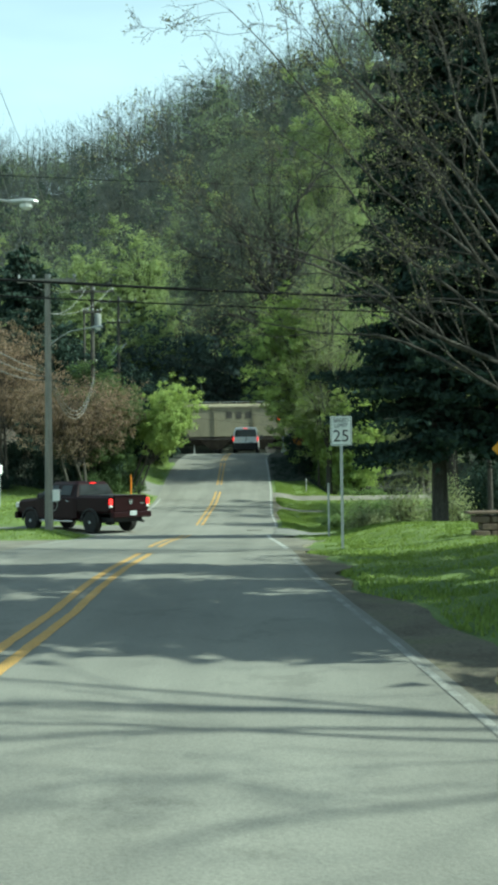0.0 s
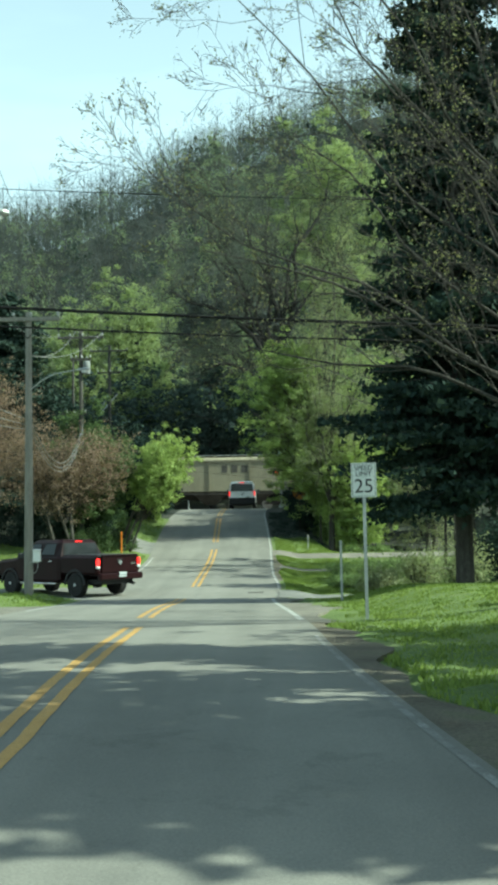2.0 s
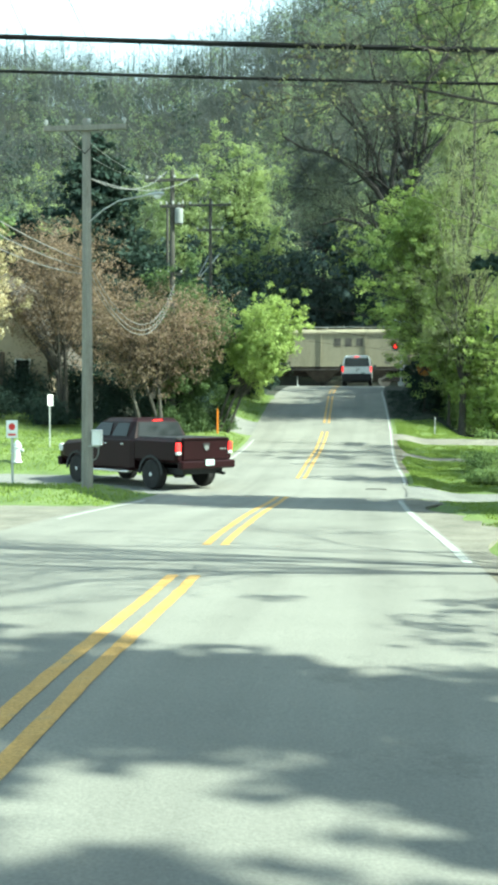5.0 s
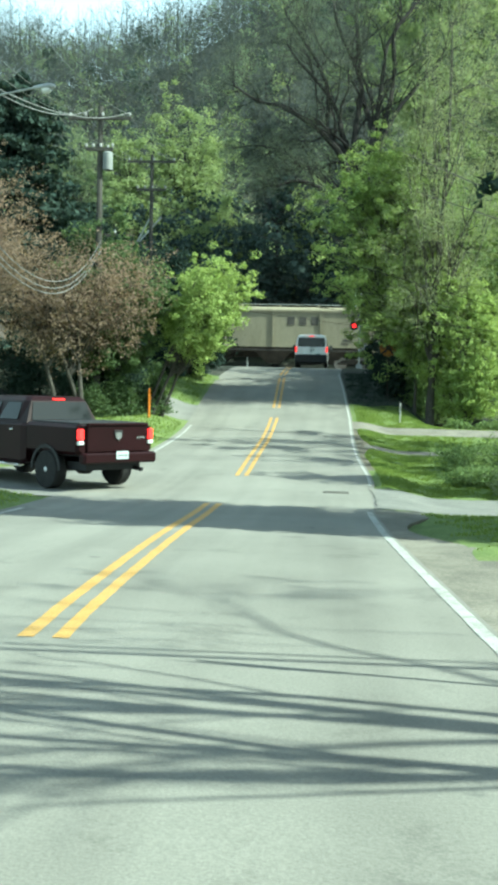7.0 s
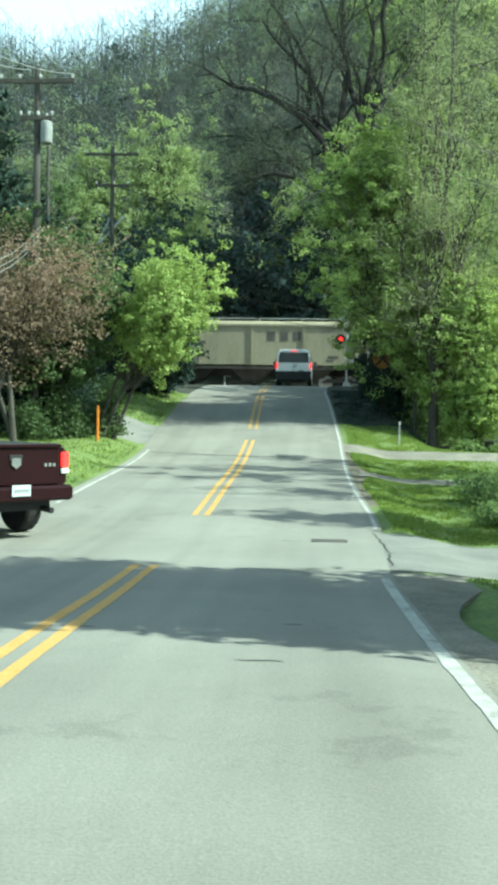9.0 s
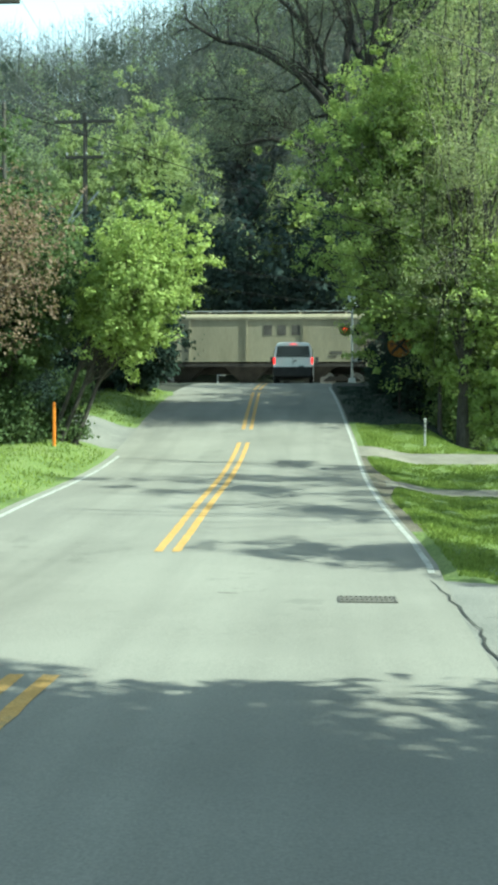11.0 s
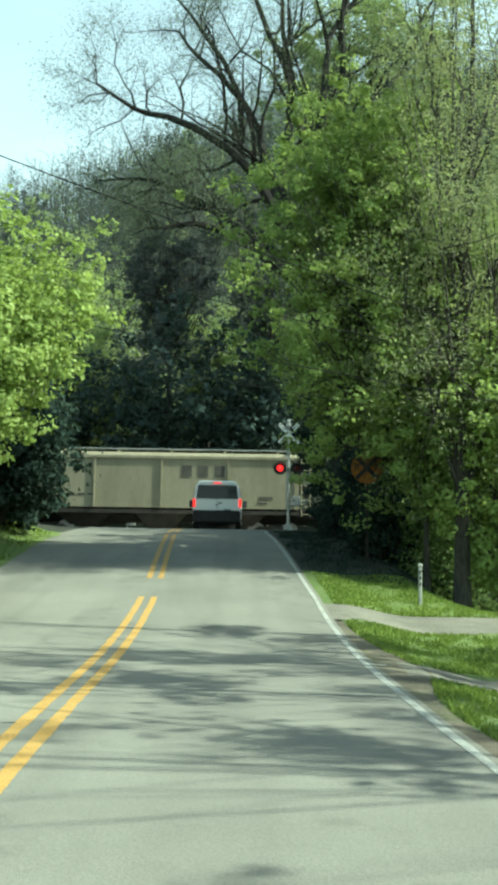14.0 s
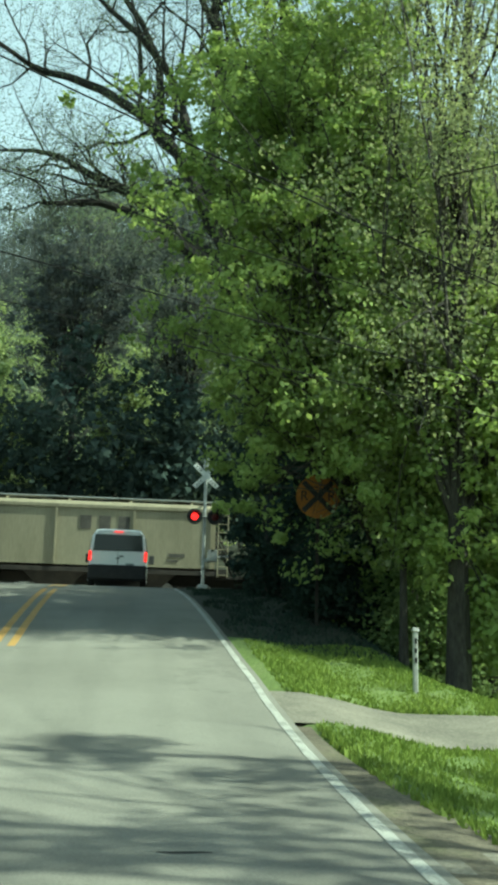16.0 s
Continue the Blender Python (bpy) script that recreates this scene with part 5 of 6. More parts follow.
def hopper_car(label, at_x, paint, ribs, mark):
    """A covered hopper wagon seen from the side: body with sloping ends, ribs, roof walk, ladders, chutes and bogies."""
    car = thing("hopper_wagon", label, "freight wagon", (at_x, RAIL_Y, RAIL_Z), group="freight train")
    L, W = 15.6, 1.5
    side = [(-L / 2 + 0.9, 4.35), (L / 2 - 0.9, 4.35), (L / 2 - 0.9, 3.2), (L / 2 - 2.2, 1.45), (-L / 2 + 2.2, 1.45), (-L / 2 + 0.9, 3.2)]
    lower = Geo()
    cross = [(-W, 1.45), (-W, 4.1), (-W * 0.8, 4.4), (-W * 0.35, 4.55), (W * 0.35, 4.55), (W * 0.8, 4.4), (W, 4.1), (W, 1.45)]
    ends = [(-L / 2 + 0.7, 1.0), (L / 2 - 0.7, 1.0)]
    lower.loft([[(x, y, z) for y, z in cross] for x, _ in ends])
    part("body", lower, paint, car)
    sill = Geo().box(0, -1.42, 1.4, L - 0.2, 0.16, 0.3).box(0, 1.42, 1.4, L - 0.2, 0.16, 0.3).box(0, 0, 1.05, L + 0.6, 0.4, 0.4)
    part("sill", sill, "train_black", car)
    if ribs:
        for k in range(ribs):
            x = -L / 2 + 0.9 + (L - 1.8) * k / (ribs - 1)
            part("rib", Geo().box(x, -W - 0.04, 2.85, 0.08, 0.08, 2.6), paint, car)
    part("top_chord", Geo().box(0, -W - 0.03, 4.16, L - 1.3, 0.1, 0.14), paint, car)
    part("roof_walk", Geo().box(0, -0.55, 4.68, L - 0.6, 0.5, 0.05).box(-L / 2 + 1.2, -0.9, 4.55, 0.1, 1.0, 0.05).box(L / 2 - 1.2, -0.9, 4.55, 0.1, 1.0, 0.05), "galv", car)
    for k in range(5):
        part("hatch", Geo().lathe((-5.6 + 2.8 * k, 0.0, 4.55), (0, 0, 1), [(0, 0.5), (0.12, 0.5), (0.16, 0.3)], 14), paint, car)
    for s in (-1, 1):
        g = Geo()
        x = s * (L / 2 - 0.35)
        for dx in (-0.22, 0.22):
            g.tube([(x + dx, -W, 1.2), (x + dx, -W, 4.3)], 0.022, 5)
        for k in range(8):
            g.tube([(x - 0.22, -W, 1.3 + 0.38 * k), (x + 0.22, -W, 1.3 + 0.38 * k)], 0.016, 5)
        part("ladder", g, paint, car)
        g = Geo().box(s * (L / 2), 0, 1.2, 1.4, 2.7, 0.1)
        for y in (-1.2, 0, 1.2):
            g.tube([(s * (L / 2 + 0.5), y, 1.25), (s * (L / 2 - 0.7), y, 3.3)], 0.05, 5)
        part("end_platform", g, "train_black", car)
        part("coupler", Geo().box(s * (L / 2 + 0.75), 0, 0.85, 0.7, 0.22, 0.26, 0.8, 0.04), "train_black", car)
        bogie(car, s * (L / 2 - 2.0))
    for k in range(3):
        x = -4.0 + 4.0 * k
        part("chute", Geo().loft([[(x - 1.5, -1.25, 1.4), (x + 1.5, -1.25, 1.4), (x + 1.5, 1.25, 1.4), (x - 1.5, 1.25, 1.4)], [(x - 0.45, -0.6, 0.4), (x + 0.45, -0.6, 0.4), (x + 0.45, 0.6, 0.4), (x - 0.45, 0.6, 0.4)]]), "train_black", car)
    for x, z, w, h, colour in mark:
        part("marking", Geo().box(x, -W - 0.012, z, w, 0.02, h), colour, car)
    return car


def make_train():
    grey = "weathered grey-beige covered hopper wagon with upright ribs"
    tan = "beige covered hopper wagon with a dark three-part mark"
    word = [(x, 3.3, 0.3, 0.44, "faded_ink") for x in np.arange(-4.2, 4.4, 0.7) if not -1.3 < x < -0.7]
    mark = [(1.3 + d, 3.45, 0.5, 0.6, "faded_ink") for d in (0, 0.85, 1.7)]
    mark += [(-4.6 + 0.5 * k, 2.2, 0.36, 0.1, "faded_ink") for k in range(3)] + [(5.4, 2.1, 0.7, 0.16, "faded_ink"), (5.2, 1.85, 0.5, 0.08, "faded_ink")]
    hopper_car(tan, 0.2, "beige", 5, mark)
    for k, x in enumerate((-16.7, 17.1)):
        hopper_car(grey, x, "rust", 15, word)
    for k, x in enumerate((-33.6, 34.0)):
        hopper_car("beige covered hopper wagon", x, "beige", 5, [])


make_track()
make_train()


# ---- crossing signal, signs and posts ----
def crossing_signal(at, turn=0.0, lit=0):
    s = thing("crossing_signal", "silver railway crossing signal mast with crossbuck and red flashers", "crossing signal", at, turn)
    part("base", Geo().box(0, 0, 0.15, 0.4, 0.4, 0.36, 0.8, 0.03), "galv", s)
    part("mast", Geo().tube([(0, 0, 0.2), (0, 0, 4.75)], 0.06, 10), "galv", s)
    part("cap", Geo().lathe((0, 0, 4.75), (0, 0, 1), [(0, 0.075), (0.05, 0.07), (0.1, 0.02)], 10), "galv", s)
    for k, a in enumerate((45, -45)):
        b = Geo()
        c, sn = math.cos(radians(a)), math.sin(radians(a))
        o = [(-0.58, -0.085), (0.58, -0.085), (0.58, 0.085), (-0.58, 0.085)]
        b.prism([(x * c - z * sn, 4.2 + x * sn + z * c) for x, z in o], "y", -0.09 - 0.012 * k, -0.08 - 0.012 * k)
        blade = part("crossbuck_blade", b, "sign_white", s)
        for d in (-0.46, -0.36, -0.26, 0.26, 0.36, 0.46):
            g = Geo()
            o = [(d - 0.014, -0.04), (d + 0.014, -0.04), (d + 0.014, 0.04), (d - 0.014, 0.04)]
            g.prism([(x * c - z * sn, 4.2 + x * sn + z * c) for x, z in o], "y", -0.096 - 0.012 * k, -0.09 - 0.012 * k)
            part("lettering_bar", g, "sign_black", blade)
    part("lamp_arm", Geo().tube([(-0.42, -0.06, 2.72), (0.42, -0.06, 2.72)], 0.035, 8), "galv", s)
    for k, x in enumerate((-0.36, 0.36)):
        disc = part("lamp_backing", Geo().disc((x, -0.12, 2.72), (0, 1, 0), 0.28, 0.02, 24), "black_plastic", s)
        part("lens", Geo().lathe((x, -0.13, 2.72), (0, -1, 0), [(0, 0.13), (0.05, 0.115), (0.07, 0.04)], 20), "signal_on" if k == lit else "signal_off", disc)
        hood = Geo()
        for i in range(9):
            a0, a1 = math.pi * i / 9, math.pi * (i + 1) / 9
            pts = [(x + math.cos(a) * 0.18, y, 2.72 + math.sin(a) * 0.18) for a in (a0, a1) for y in (-0.13, -0.36)]
            hood.add(pts, [(0, 1, 3, 2)])
        part("hood", hood, "black_plastic", disc)
    part("bell", Geo().lathe((0, -0.02, 4.55), (0, -1, 0), [(0, 0.05), (0.05, 0.12), (0.1, 0.12), (0.12, 0.04)], 14), "galv", s)
    part("control_box", Geo().box(0.32, 0.02, 1.35, 0.34, 0.3, 0.42, 1, 0.02), "galv", s)
    part("gate_bracket", Geo().box(0.12, 0, 1.2, 0.2, 0.12, 0.12).tube([(0.3, 0, 1.3), (0.9, 0.1, 1.35)], 0.04, 6), "galv", s)
    return s


def u_post(g, x, y, z0, z1):
    g.prism([(x - 0.03, y - 0.012), (x + 0.03, y - 0.012), (x + 0.018, y + 0.02), (x - 0.018, y + 0.02)], "z", z0, z1)
    return g


def sign_text(parent, body, size, x, y, z):
    ob = new("lettering", text_mesh("lettering", body, size, "sign_black"))
    ob.parent = parent
    ob.matrix_local = pose(x, y, z, 90, 0, 0)
    return ob


def make_signs():
    x, y = 6.93, 15.0
    s = thing("speed_limit_sign", "white speed limit sign on a steel post in the grass", "road sign", (x, y, gz(x, y)), -6)
    z = gz(x, y)
    part("post", u_post(Geo(), 0, 0, -0.2, 2.85 - z), "galv", s)
    panel = part("panel", Geo().box(0, -0.03, 2.52 - z, 0.46, 0.006, 0.63, 1, 0.0), "sign_white", s)
    for (w, h, cx, cz) in ((0.42, 0.008, 0, 0.293), (0.42, 0.008, 0, -0.293), (0.008, 0.586, 0.208, 0), (0.008, 0.586, -0.208, 0)):
        part("border", Geo().box(cx, -0.034, 2.52 - z + cz, w, 0.004, h), "sign_black", panel)
    sign_text(panel, "SPEED", 0.125, 0, -0.035, 2.74 - z)
    sign_text(panel, "LIMIT", 0.125, 0, -0.035, 2.63 - z)
    sign_text(panel, "25", 0.36, 0, -0.035, 2.40 - z)

    x, y = 7.0, 56.0
    z = gz(x, y)
    s = thing("railroad_warning_sign", "round yellow railroad warning sign among leaves, coloured dark for their shade", "road sign", (x, y, z), -8)
    # Steel post coloured near-black in place of the shade it stands in.
    part("post", u_post(Geo(), 0, 0, -0.3, 4.0 - z), "train_black", s)
    c = 3.65 - z
    disc = part("panel", Geo().disc((0, -0.035, c), (0, 1, 0), 0.38, 0.008, 32), "sign_shaded", s)
    for a in (45, -45):
        cs, sn = math.cos(radians(a)), math.sin(radians(a))
        o = [(-0.36, -0.045), (0.36, -0.045), (0.36, 0.045), (-0.36, 0.045)]
        part("cross_stroke", Geo().prism([(px * cs - pz * sn, c + px * sn + pz * cs) for px, pz in o], "y", -0.046 - 0.002 * (a > 0), -0.04), "sign_black", disc)
    sign_text(disc, "R", 0.24, -0.235, -0.045, c)
    sign_text(disc, "R", 0.24, 0.235, -0.045, c)

    s = thing("marker_post", "white plastic driveway marker post with dark bars", "post", (7.23, 50.5, gz(7.23, 50.5)), 0)
    part("shaft", Geo().box(0, 0, 0.3, 0.058, 0.058, 0.82, 0.95, 0.01), "post_grey", s)
    part("cap", Geo().box(0, 0, 0.73, 0.085, 0.085, 0.05, 0.8, 0.01), "post_grey", s)
    for k in range(3):
        part("number_bar", Geo().box(0, -0.031, 0.6 - 0.11 * k, 0.03, 0.006, 0.06), "sign_black", s)
    s = thing("marker_post", "thin orange utility marker post in the grass", "post", (-2.05, 46.9, gz(-2.05, 46.9)), 0)
    part("shaft", Geo().box(0, 0, 0.45, 0.07, 0.035, 1.1, 0.95, 0.01), "orange", s)
    part("cap", Geo().lathe((0, 0, 1.0), (0, 0, 1), [(0, 0.035), (0.05, 0.025)], 8), "orange", s)

    s = thing("no_parking_sign", "small white sign with red marks on a post", "road sign", (-4.5, 30.0 - 1.2, gz(-4.5, 28.8)), 0)
    part("post", u_post(Geo(), 0, 0, -0.2, 1.75), "galv", s)
    p = part("panel", Geo().box(0, -0.03, 1.52, 0.3, 0.006, 0.45), "sign_white", s)
    part("symbol", Geo().lathe((0, -0.034, 1.58), (0, -1, 0), [(0, 0.09), (0.004, 0.09)], 20), "sign_red", p)
    part("text_bar", Geo().box(0, -0.036, 1.38, 0.2, 0.004, 0.05), "sign_red", p)
    s = thing("street_post", "thin steel sign post seen edge-on on the lawn", "post", (-7.0, 39.5, gz(-7.0, 39.5)), 70)
    part("post", u_post(Geo(), 0, 0, -0.2, 1.9), "galv", s)
    part("panel", Geo().box(0, -0.03, 1.7, 0.3, 0.006, 0.4), "sign_white", s)
    s = thing("street_post", "thin bare steel post on the verge", "post", (7.1, 24.0, gz(7.1, 24.0)), 0)
    part("post", u_post(Geo(), 0, 0, -0.2, 1.6), "galv", s)
    part("cap", Geo().box(0, 0, 1.6, 0.07, 0.04, 0.02), "galv", s)
    s = thing("yellow_warning_sign", "yellow diamond warning sign on a steel post", "road sign", (11.0, 17.0, gz(11.0, 17.0)), -10)
    part("post", u_post(Geo(), 0, 0, -0.2, 2.4), "galv", s)
    part("panel", Geo().prism([(0, 1.45), (0.43, 1.88), (0, 2.31), (-0.43, 1.88)], "y", -0.04, -0.03), "sign_yellow", s)
    s = thing("fire_hydrant", "small blue and white fire hydrant on the lawn", "hydrant", (-7.1, 36.4, gz(-7.1, 36.4)), 0)
    part("barrel", Geo().lathe((0, 0, 0), (0, 0, 1), [(0, 0.16), (0.05, 0.16), (0.06, 0.11), (0.48, 0.11), (0.5, 0.15), (0.54, 0.15)], 14), "white_plastic", s)
    part("bonnet", Geo().lathe((0, 0, 0.54), (0, 0, 1), [(0, 0.13), (0.1, 0.11), (0.16, 0.05), (0.2, 0.03)], 14), "plate", s)
    part("nozzle", Geo().disc((0, 0, 0.4), (1, 0, 0), 0.06, 0.4, 12), "plate", s)


crossing_signal((6.2, 75.1, 3.12), 0, 0)
crossing_signal((-2.2, 92.0, 3.2), 0, 1)
make_signs()


# ---- poles and wires ----
def utility_pole(label, at, height, arm_z, arm_len, arm_turn=0.0, transformer=False, lamp=None, second_arm=None, radius=0.14, wood="pole_wood"):
    p = thing("utility_pole", label, "utility pole", at, 0)
    part("pole", Geo().tube([(0, 0, -0.3), (0.01, 0, height * 0.4), (0, 0, height)], [radius, radius * 0.85, radius * 0.65], 12), wood, p)
    for z, ln in [(arm_z, arm_len)] + ([second_arm] if second_arm else []):
        c, s = math.cos(radians(arm_turn)), math.sin(radians(arm_turn))
        h = ln / 2
        arm = part("crossarm", Geo().prism([(-h * c + 0.05 * s, -h * s - 0.16), (h * c + 0.05 * s, h * s - 0.16), (h * c - 0.05 * s, h * s - 0.07), (-h * c - 0.05 * s, -h * s - 0.07)], "z", z - 0.06, z + 0.06), wood, p)
        for f in (-0.95, -0.45, 0.1, 0.95):
            part("insulator", Geo().lathe((f * h * c, f * h * s - 0.11, z + 0.05), (0, 0, 1), [(0, 0.02), (0.05, 0.02), (0.06, 0.05), (0.1, 0.045), (0.12, 0.055), (0.16, 0.03)], 10), "porcelain", arm)
        for sg in (-1, 1):
            part("brace", Geo().tube([(sg * h * 0.5 * c, sg * h * 0.5 * s - 0.13, z - 0.05), (0, -0.13, z - 0.6)], 0.012, 5), "train_black", p)
    if transformer:
        t = part("transformer", Geo().lathe((0.3, -0.05, height - 2.3), (0, 0, 1), [(0, 0.15), (0.03, 0.18), (0.62, 0.18), (0.66, 0.15), (0.7, 0.05)], 16), "grey_paint", p, "grey steel transformer can")
        part("bushing", Geo().lathe((0.3, -0.05, height - 1.62), (0, 0, 1), [(0, 0.05), (0.2, 0.04), (0.24, 0.015)], 8), "porcelain", t)
    if lamp:
        street_light(p, *lamp)
    return p


def street_light(p, start, end, k_=1.0):
    a, b = Vector(start), Vector(end)
    m = a + (b - a) * 0.5 + Vector((0, 0, 0.22 * (b - a).length * 0.5))
    arm = part("lamp_arm", Geo().tube([a, a + (m - a) * 0.5 + Vector((0, 0, 0.05)), m, b + (m - b) * 0.3, b], 0.03 * k_, 8), "galv", p)
    d = (b - a).normalized()
    d.z = 0
    head = part("lamp_head", Geo().loft([[b + d * t * k_ + Vector((0, 0, zc)) + Vector((-d.y, d.x, 0)) * math.cos(k) * w * k_ + Vector((0, 0, 1)) * math.sin(k) * h * k_ for k in (2 * math.pi * i / 10 for i in range(10))] for t, w, h, zc in ((-0.08, 0.05, 0.05, 0), (0.1, 0.08, 0.07, 0.0), (0.3, 0.12, 0.085, 0.0), (0.5, 0.11, 0.08, 0.0), (0.6, 0.04, 0.04, 0.0))]), "galv", p, "grey cobra-head street lamp")
    part("lens", Geo().loft([[b + d * (0.32 + 0.17 * sc * math.cos(k)) * k_ + Vector((-d.y, d.x, 0)) * math.sin(k) * 0.12 * sc * k_ + Vector((0, 0, -z)) * k_ for k in (2 * math.pi * i / 12 for i in range(12))] for sc, z in ((1.0, 0.06), (0.9, 0.13), (0.5, 0.18))]), "clear_lens", head)


def wire(a, b, sag, r=0.008, mat="cable", label="black overhead wire between poles", name="overhead_wire"):
    a, b = Vector(a), Vector(b)
    pts = [a + (b - a) * s - Vector((0, 0, 4 * sag * s * (1 - s))) for s in np.linspace(0, 1, 15)]
    return single(name, Geo().tube(pts, r, 5), mat, label, "cable", group="overhead wires")


def make_poles():
    P1, P2, P3 = (-2.03, 27.0), (-4.05, 47.1), (-5.5, 66.0)
    z1, z2, z3 = gz(*P1), gz(*P2), gz(*P3)
    utility_pole("weathered wooden utility pole with crossarm and street lamp", (*P1, z1), 8.35 - z1, 8.12 - z1, 1.95, 0, False, ((0.05, -0.05, 5.95 - z1), (1.6, -0.4, 6.5 - z1), 0.6))
    utility_pole("wooden utility pole with transformer can and two crossarms", (*P2, z2), 11.75 - z2, 11.3 - z2, 2.3, 0, True, None, (10.2 - z2, 1.0), wood="pole_dark")
    p3 = utility_pole("wooden utility pole with wide crossarm", (*P3, z3), 14.3 - z3, 13.9 - z3, 2.6, 0, False, None, (12.4 - z3, 1.6), wood="pole_dark")
    part("guy_brace", Geo().tube([(-0.62, 0, 9.62 - z3), (0.57, 0, 10.96 - z3)], 0.045, 6), "galv", p3)
    part("guy_brace", Geo().tube([(-0.75, 0, 9.62 - z3), (0.1, 0, 11.2 - z3)], 0.035, 6), "galv", p3)
    x, y = -6.3, 57.0
    utility_pole("thin plain utility pole between trees", (x, y, gz(x, y)), 12.0 - gz(x, y), 8.6 - gz(x, y), 1.6, 0, False, None, None, 0.1, "pole_dark")
    x, y = -3.1, 12.5
    utility_pole("wooden utility pole with long street lamp arm", (x, y, gz(x, y)), 8.6, 8.3, 2.0, 0, False, ((0.05, 0.1, 6.7), (3.45, 0.5, 7.0), 0.85))
    # line along the road
    for f in (-0.95, -0.45, 0.95):
        wire((P1[0] + f * 0.97, 26.9, 8.27), (P2[0] + f * 1.15, 47.0, 11.45), 0.35, 0.006, "wire", "thin bare power wire along the road")
        wire((P2[0] + f * 1.15, 47.0, 11.45), (P3[0] + f * 1.3, 65.9, 14.05), 0.4, 0.006, "wire", "thin bare power wire along the road")
    for dz, sag in ((0.0, 0.5), (-0.18, 0.6), (-0.32, 0.75)):
        wire((P1[0] - 0.1, 26.95, 5.1 + dz), (-3.2, 12.5, 6.9 + dz), sag, 0.012, "wire", "drooping grey service cable from the pole")
        wire((P1[0] + 0.1, 27.05, 4.9 + dz), (P2[0] + 0.1, 47.0, 6.9 + dz), 1.5, 0.012, "wire", "drooping grey service cable between poles")
    for f, zb in ((-0.24, 11.63), (1.05, 11.5)):
        wire((P1[0] - 0.07, 27.0, 7.06), (P2[0] + f, 46.95, zb), 0.5, 0.013, "wire", "pale sagging wire between two poles")
    wire((4.2, -12.0, 9.9), (P1[0] - 0.5, 26.9, 8.3), 0.3, 0.006, "wire", "thin bare power wire along the road")
    wire((2.95, -12.0, 10.2), (P1[0] + 0.95, 26.9, 8.27), 0.3, 0.006, "wire", "thin bare power wire along the road")
    for za, zb, r in ((8.95, 4.3, 0.011), (6.95, 4.4, 0.007), (5.8, 3.9, 0.009), (5.2, 3.5, 0.007)):
        wire((P2[0] + 0.12, 47.15, za), (15.0, 53.0, zb), 0.15, r, "cable", "dark wire slanting across the road into the trees")
    # cables across the road
    wire((-16.0, 14.3, 7.3), (22.0, 14.8, 4.9), 0.5, 0.03, "cable", "thick black cable across the road", "overhead_cable")
    wire((-16.0, 14.5, 6.9), (22.0, 15.0, 4.7), 0.5, 0.018, "cable", "black cable across the road", "overhead_cable")
    wire((-9.0, 15.0, 8.9), (22.0, 15.2, 7.6), 0.4, 0.008, "cable", "thin wire across the road", "overhead_wire")
    # wires over the railway
    for k, (za, zb) in enumerate(((10.4, 8.6), (9.0, 7.4), (12.2, 12.6))):
        wire((P3[0], 66.0, za), (13.0, 72.0 + 3 * k, zb), 0.6, 0.007, "cable", "thin wire across the road near the crossing")
    m = thing("utility_box", "white utility box on a bracket beside the wooden pole", "utility box", (P1[0] + 0.27, 26.9, gz(*P1) + 0.97), 0)
    part("case", Geo().box(0, 0, 0.185, 0.23, 0.16, 0.34, 0.96, 0.02), "white_plastic", m)
    part("lid", Geo().box(0, -0.01, 0.37, 0.25, 0.19, 0.035, 0.85, 0.01), "white_plastic", m)
    part("bracket", Geo().box(-0.1, 0.03, 0.0, 0.28, 0.08, 0.03).box(-0.15, 0.05, 0.12, 0.12, 0.03, 0.04), "galv", m)
    part("conduit", Geo().tube([(0.03, 0.02, 0.0), (0.02, 0.02, -0.18), (-0.05, 0.04, -0.3), (-0.16, 0.06, -0.33)], 0.015, 6), "grey_paint", m)


make_poles()


# ---- vehicles ----
def wheel(parent, x, y, r, w, out):
    """out: +1 or -1, the side its face looks to."""
    t = part("wheel", Geo().lathe((x - out * w / 2, y, r), (out, 0, 0), [(0, r * 0.62), (0.0, r * 0.93), (w * 0.14, r), (w * 0.86, r), (w, r * 0.93), (w, r * 0.62)], 28), "rubber", parent)
    part("rim", Geo().lathe((x + out * w * 0.1, y, r), (out, 0, 0), [(0, r * 0.62), (w * 0.36, r * 0.61), (w * 0.38, r * 0.52), (w * 0.2, r * 0.45), (w * 0.2, 0.02)], 24), "alloy", t)
    for k in range(5):
        a = 2 * math.pi * k / 5
        c, s = math.cos(a), math.sin(a)
        o = [(0.03, -0.045), (r * 0.56, -0.03), (r * 0.56, 0.03), (0.03, 0.045)]
        part("spoke", Geo().prism([(y + p * c - q * s, r + p * s + q * c) for p, q in o], "x", x + out * w * 0.32, x + out * w * 0.46), "alloy", t)
    part("hub", Geo().lathe((x + out * w * 0.3, y, r), (out, 0, 0), [(0, 0.08), (0.05, 0.07), (0.07, 0.02)], 12), "alloy", t)


def ring(y, half, z0, z1, r=0.08, top=None):
    """A rounded upright section across a car body at y."""
    top = top or half
    return [(-half + r, y, z0), (half - r, y, z0), (half, y, z0 + r), (top, y, z1 - r), (top - r, y, z1), (-top + r, y, z1), (-top, y, z1 - r), (-half, y, z0 + r)]


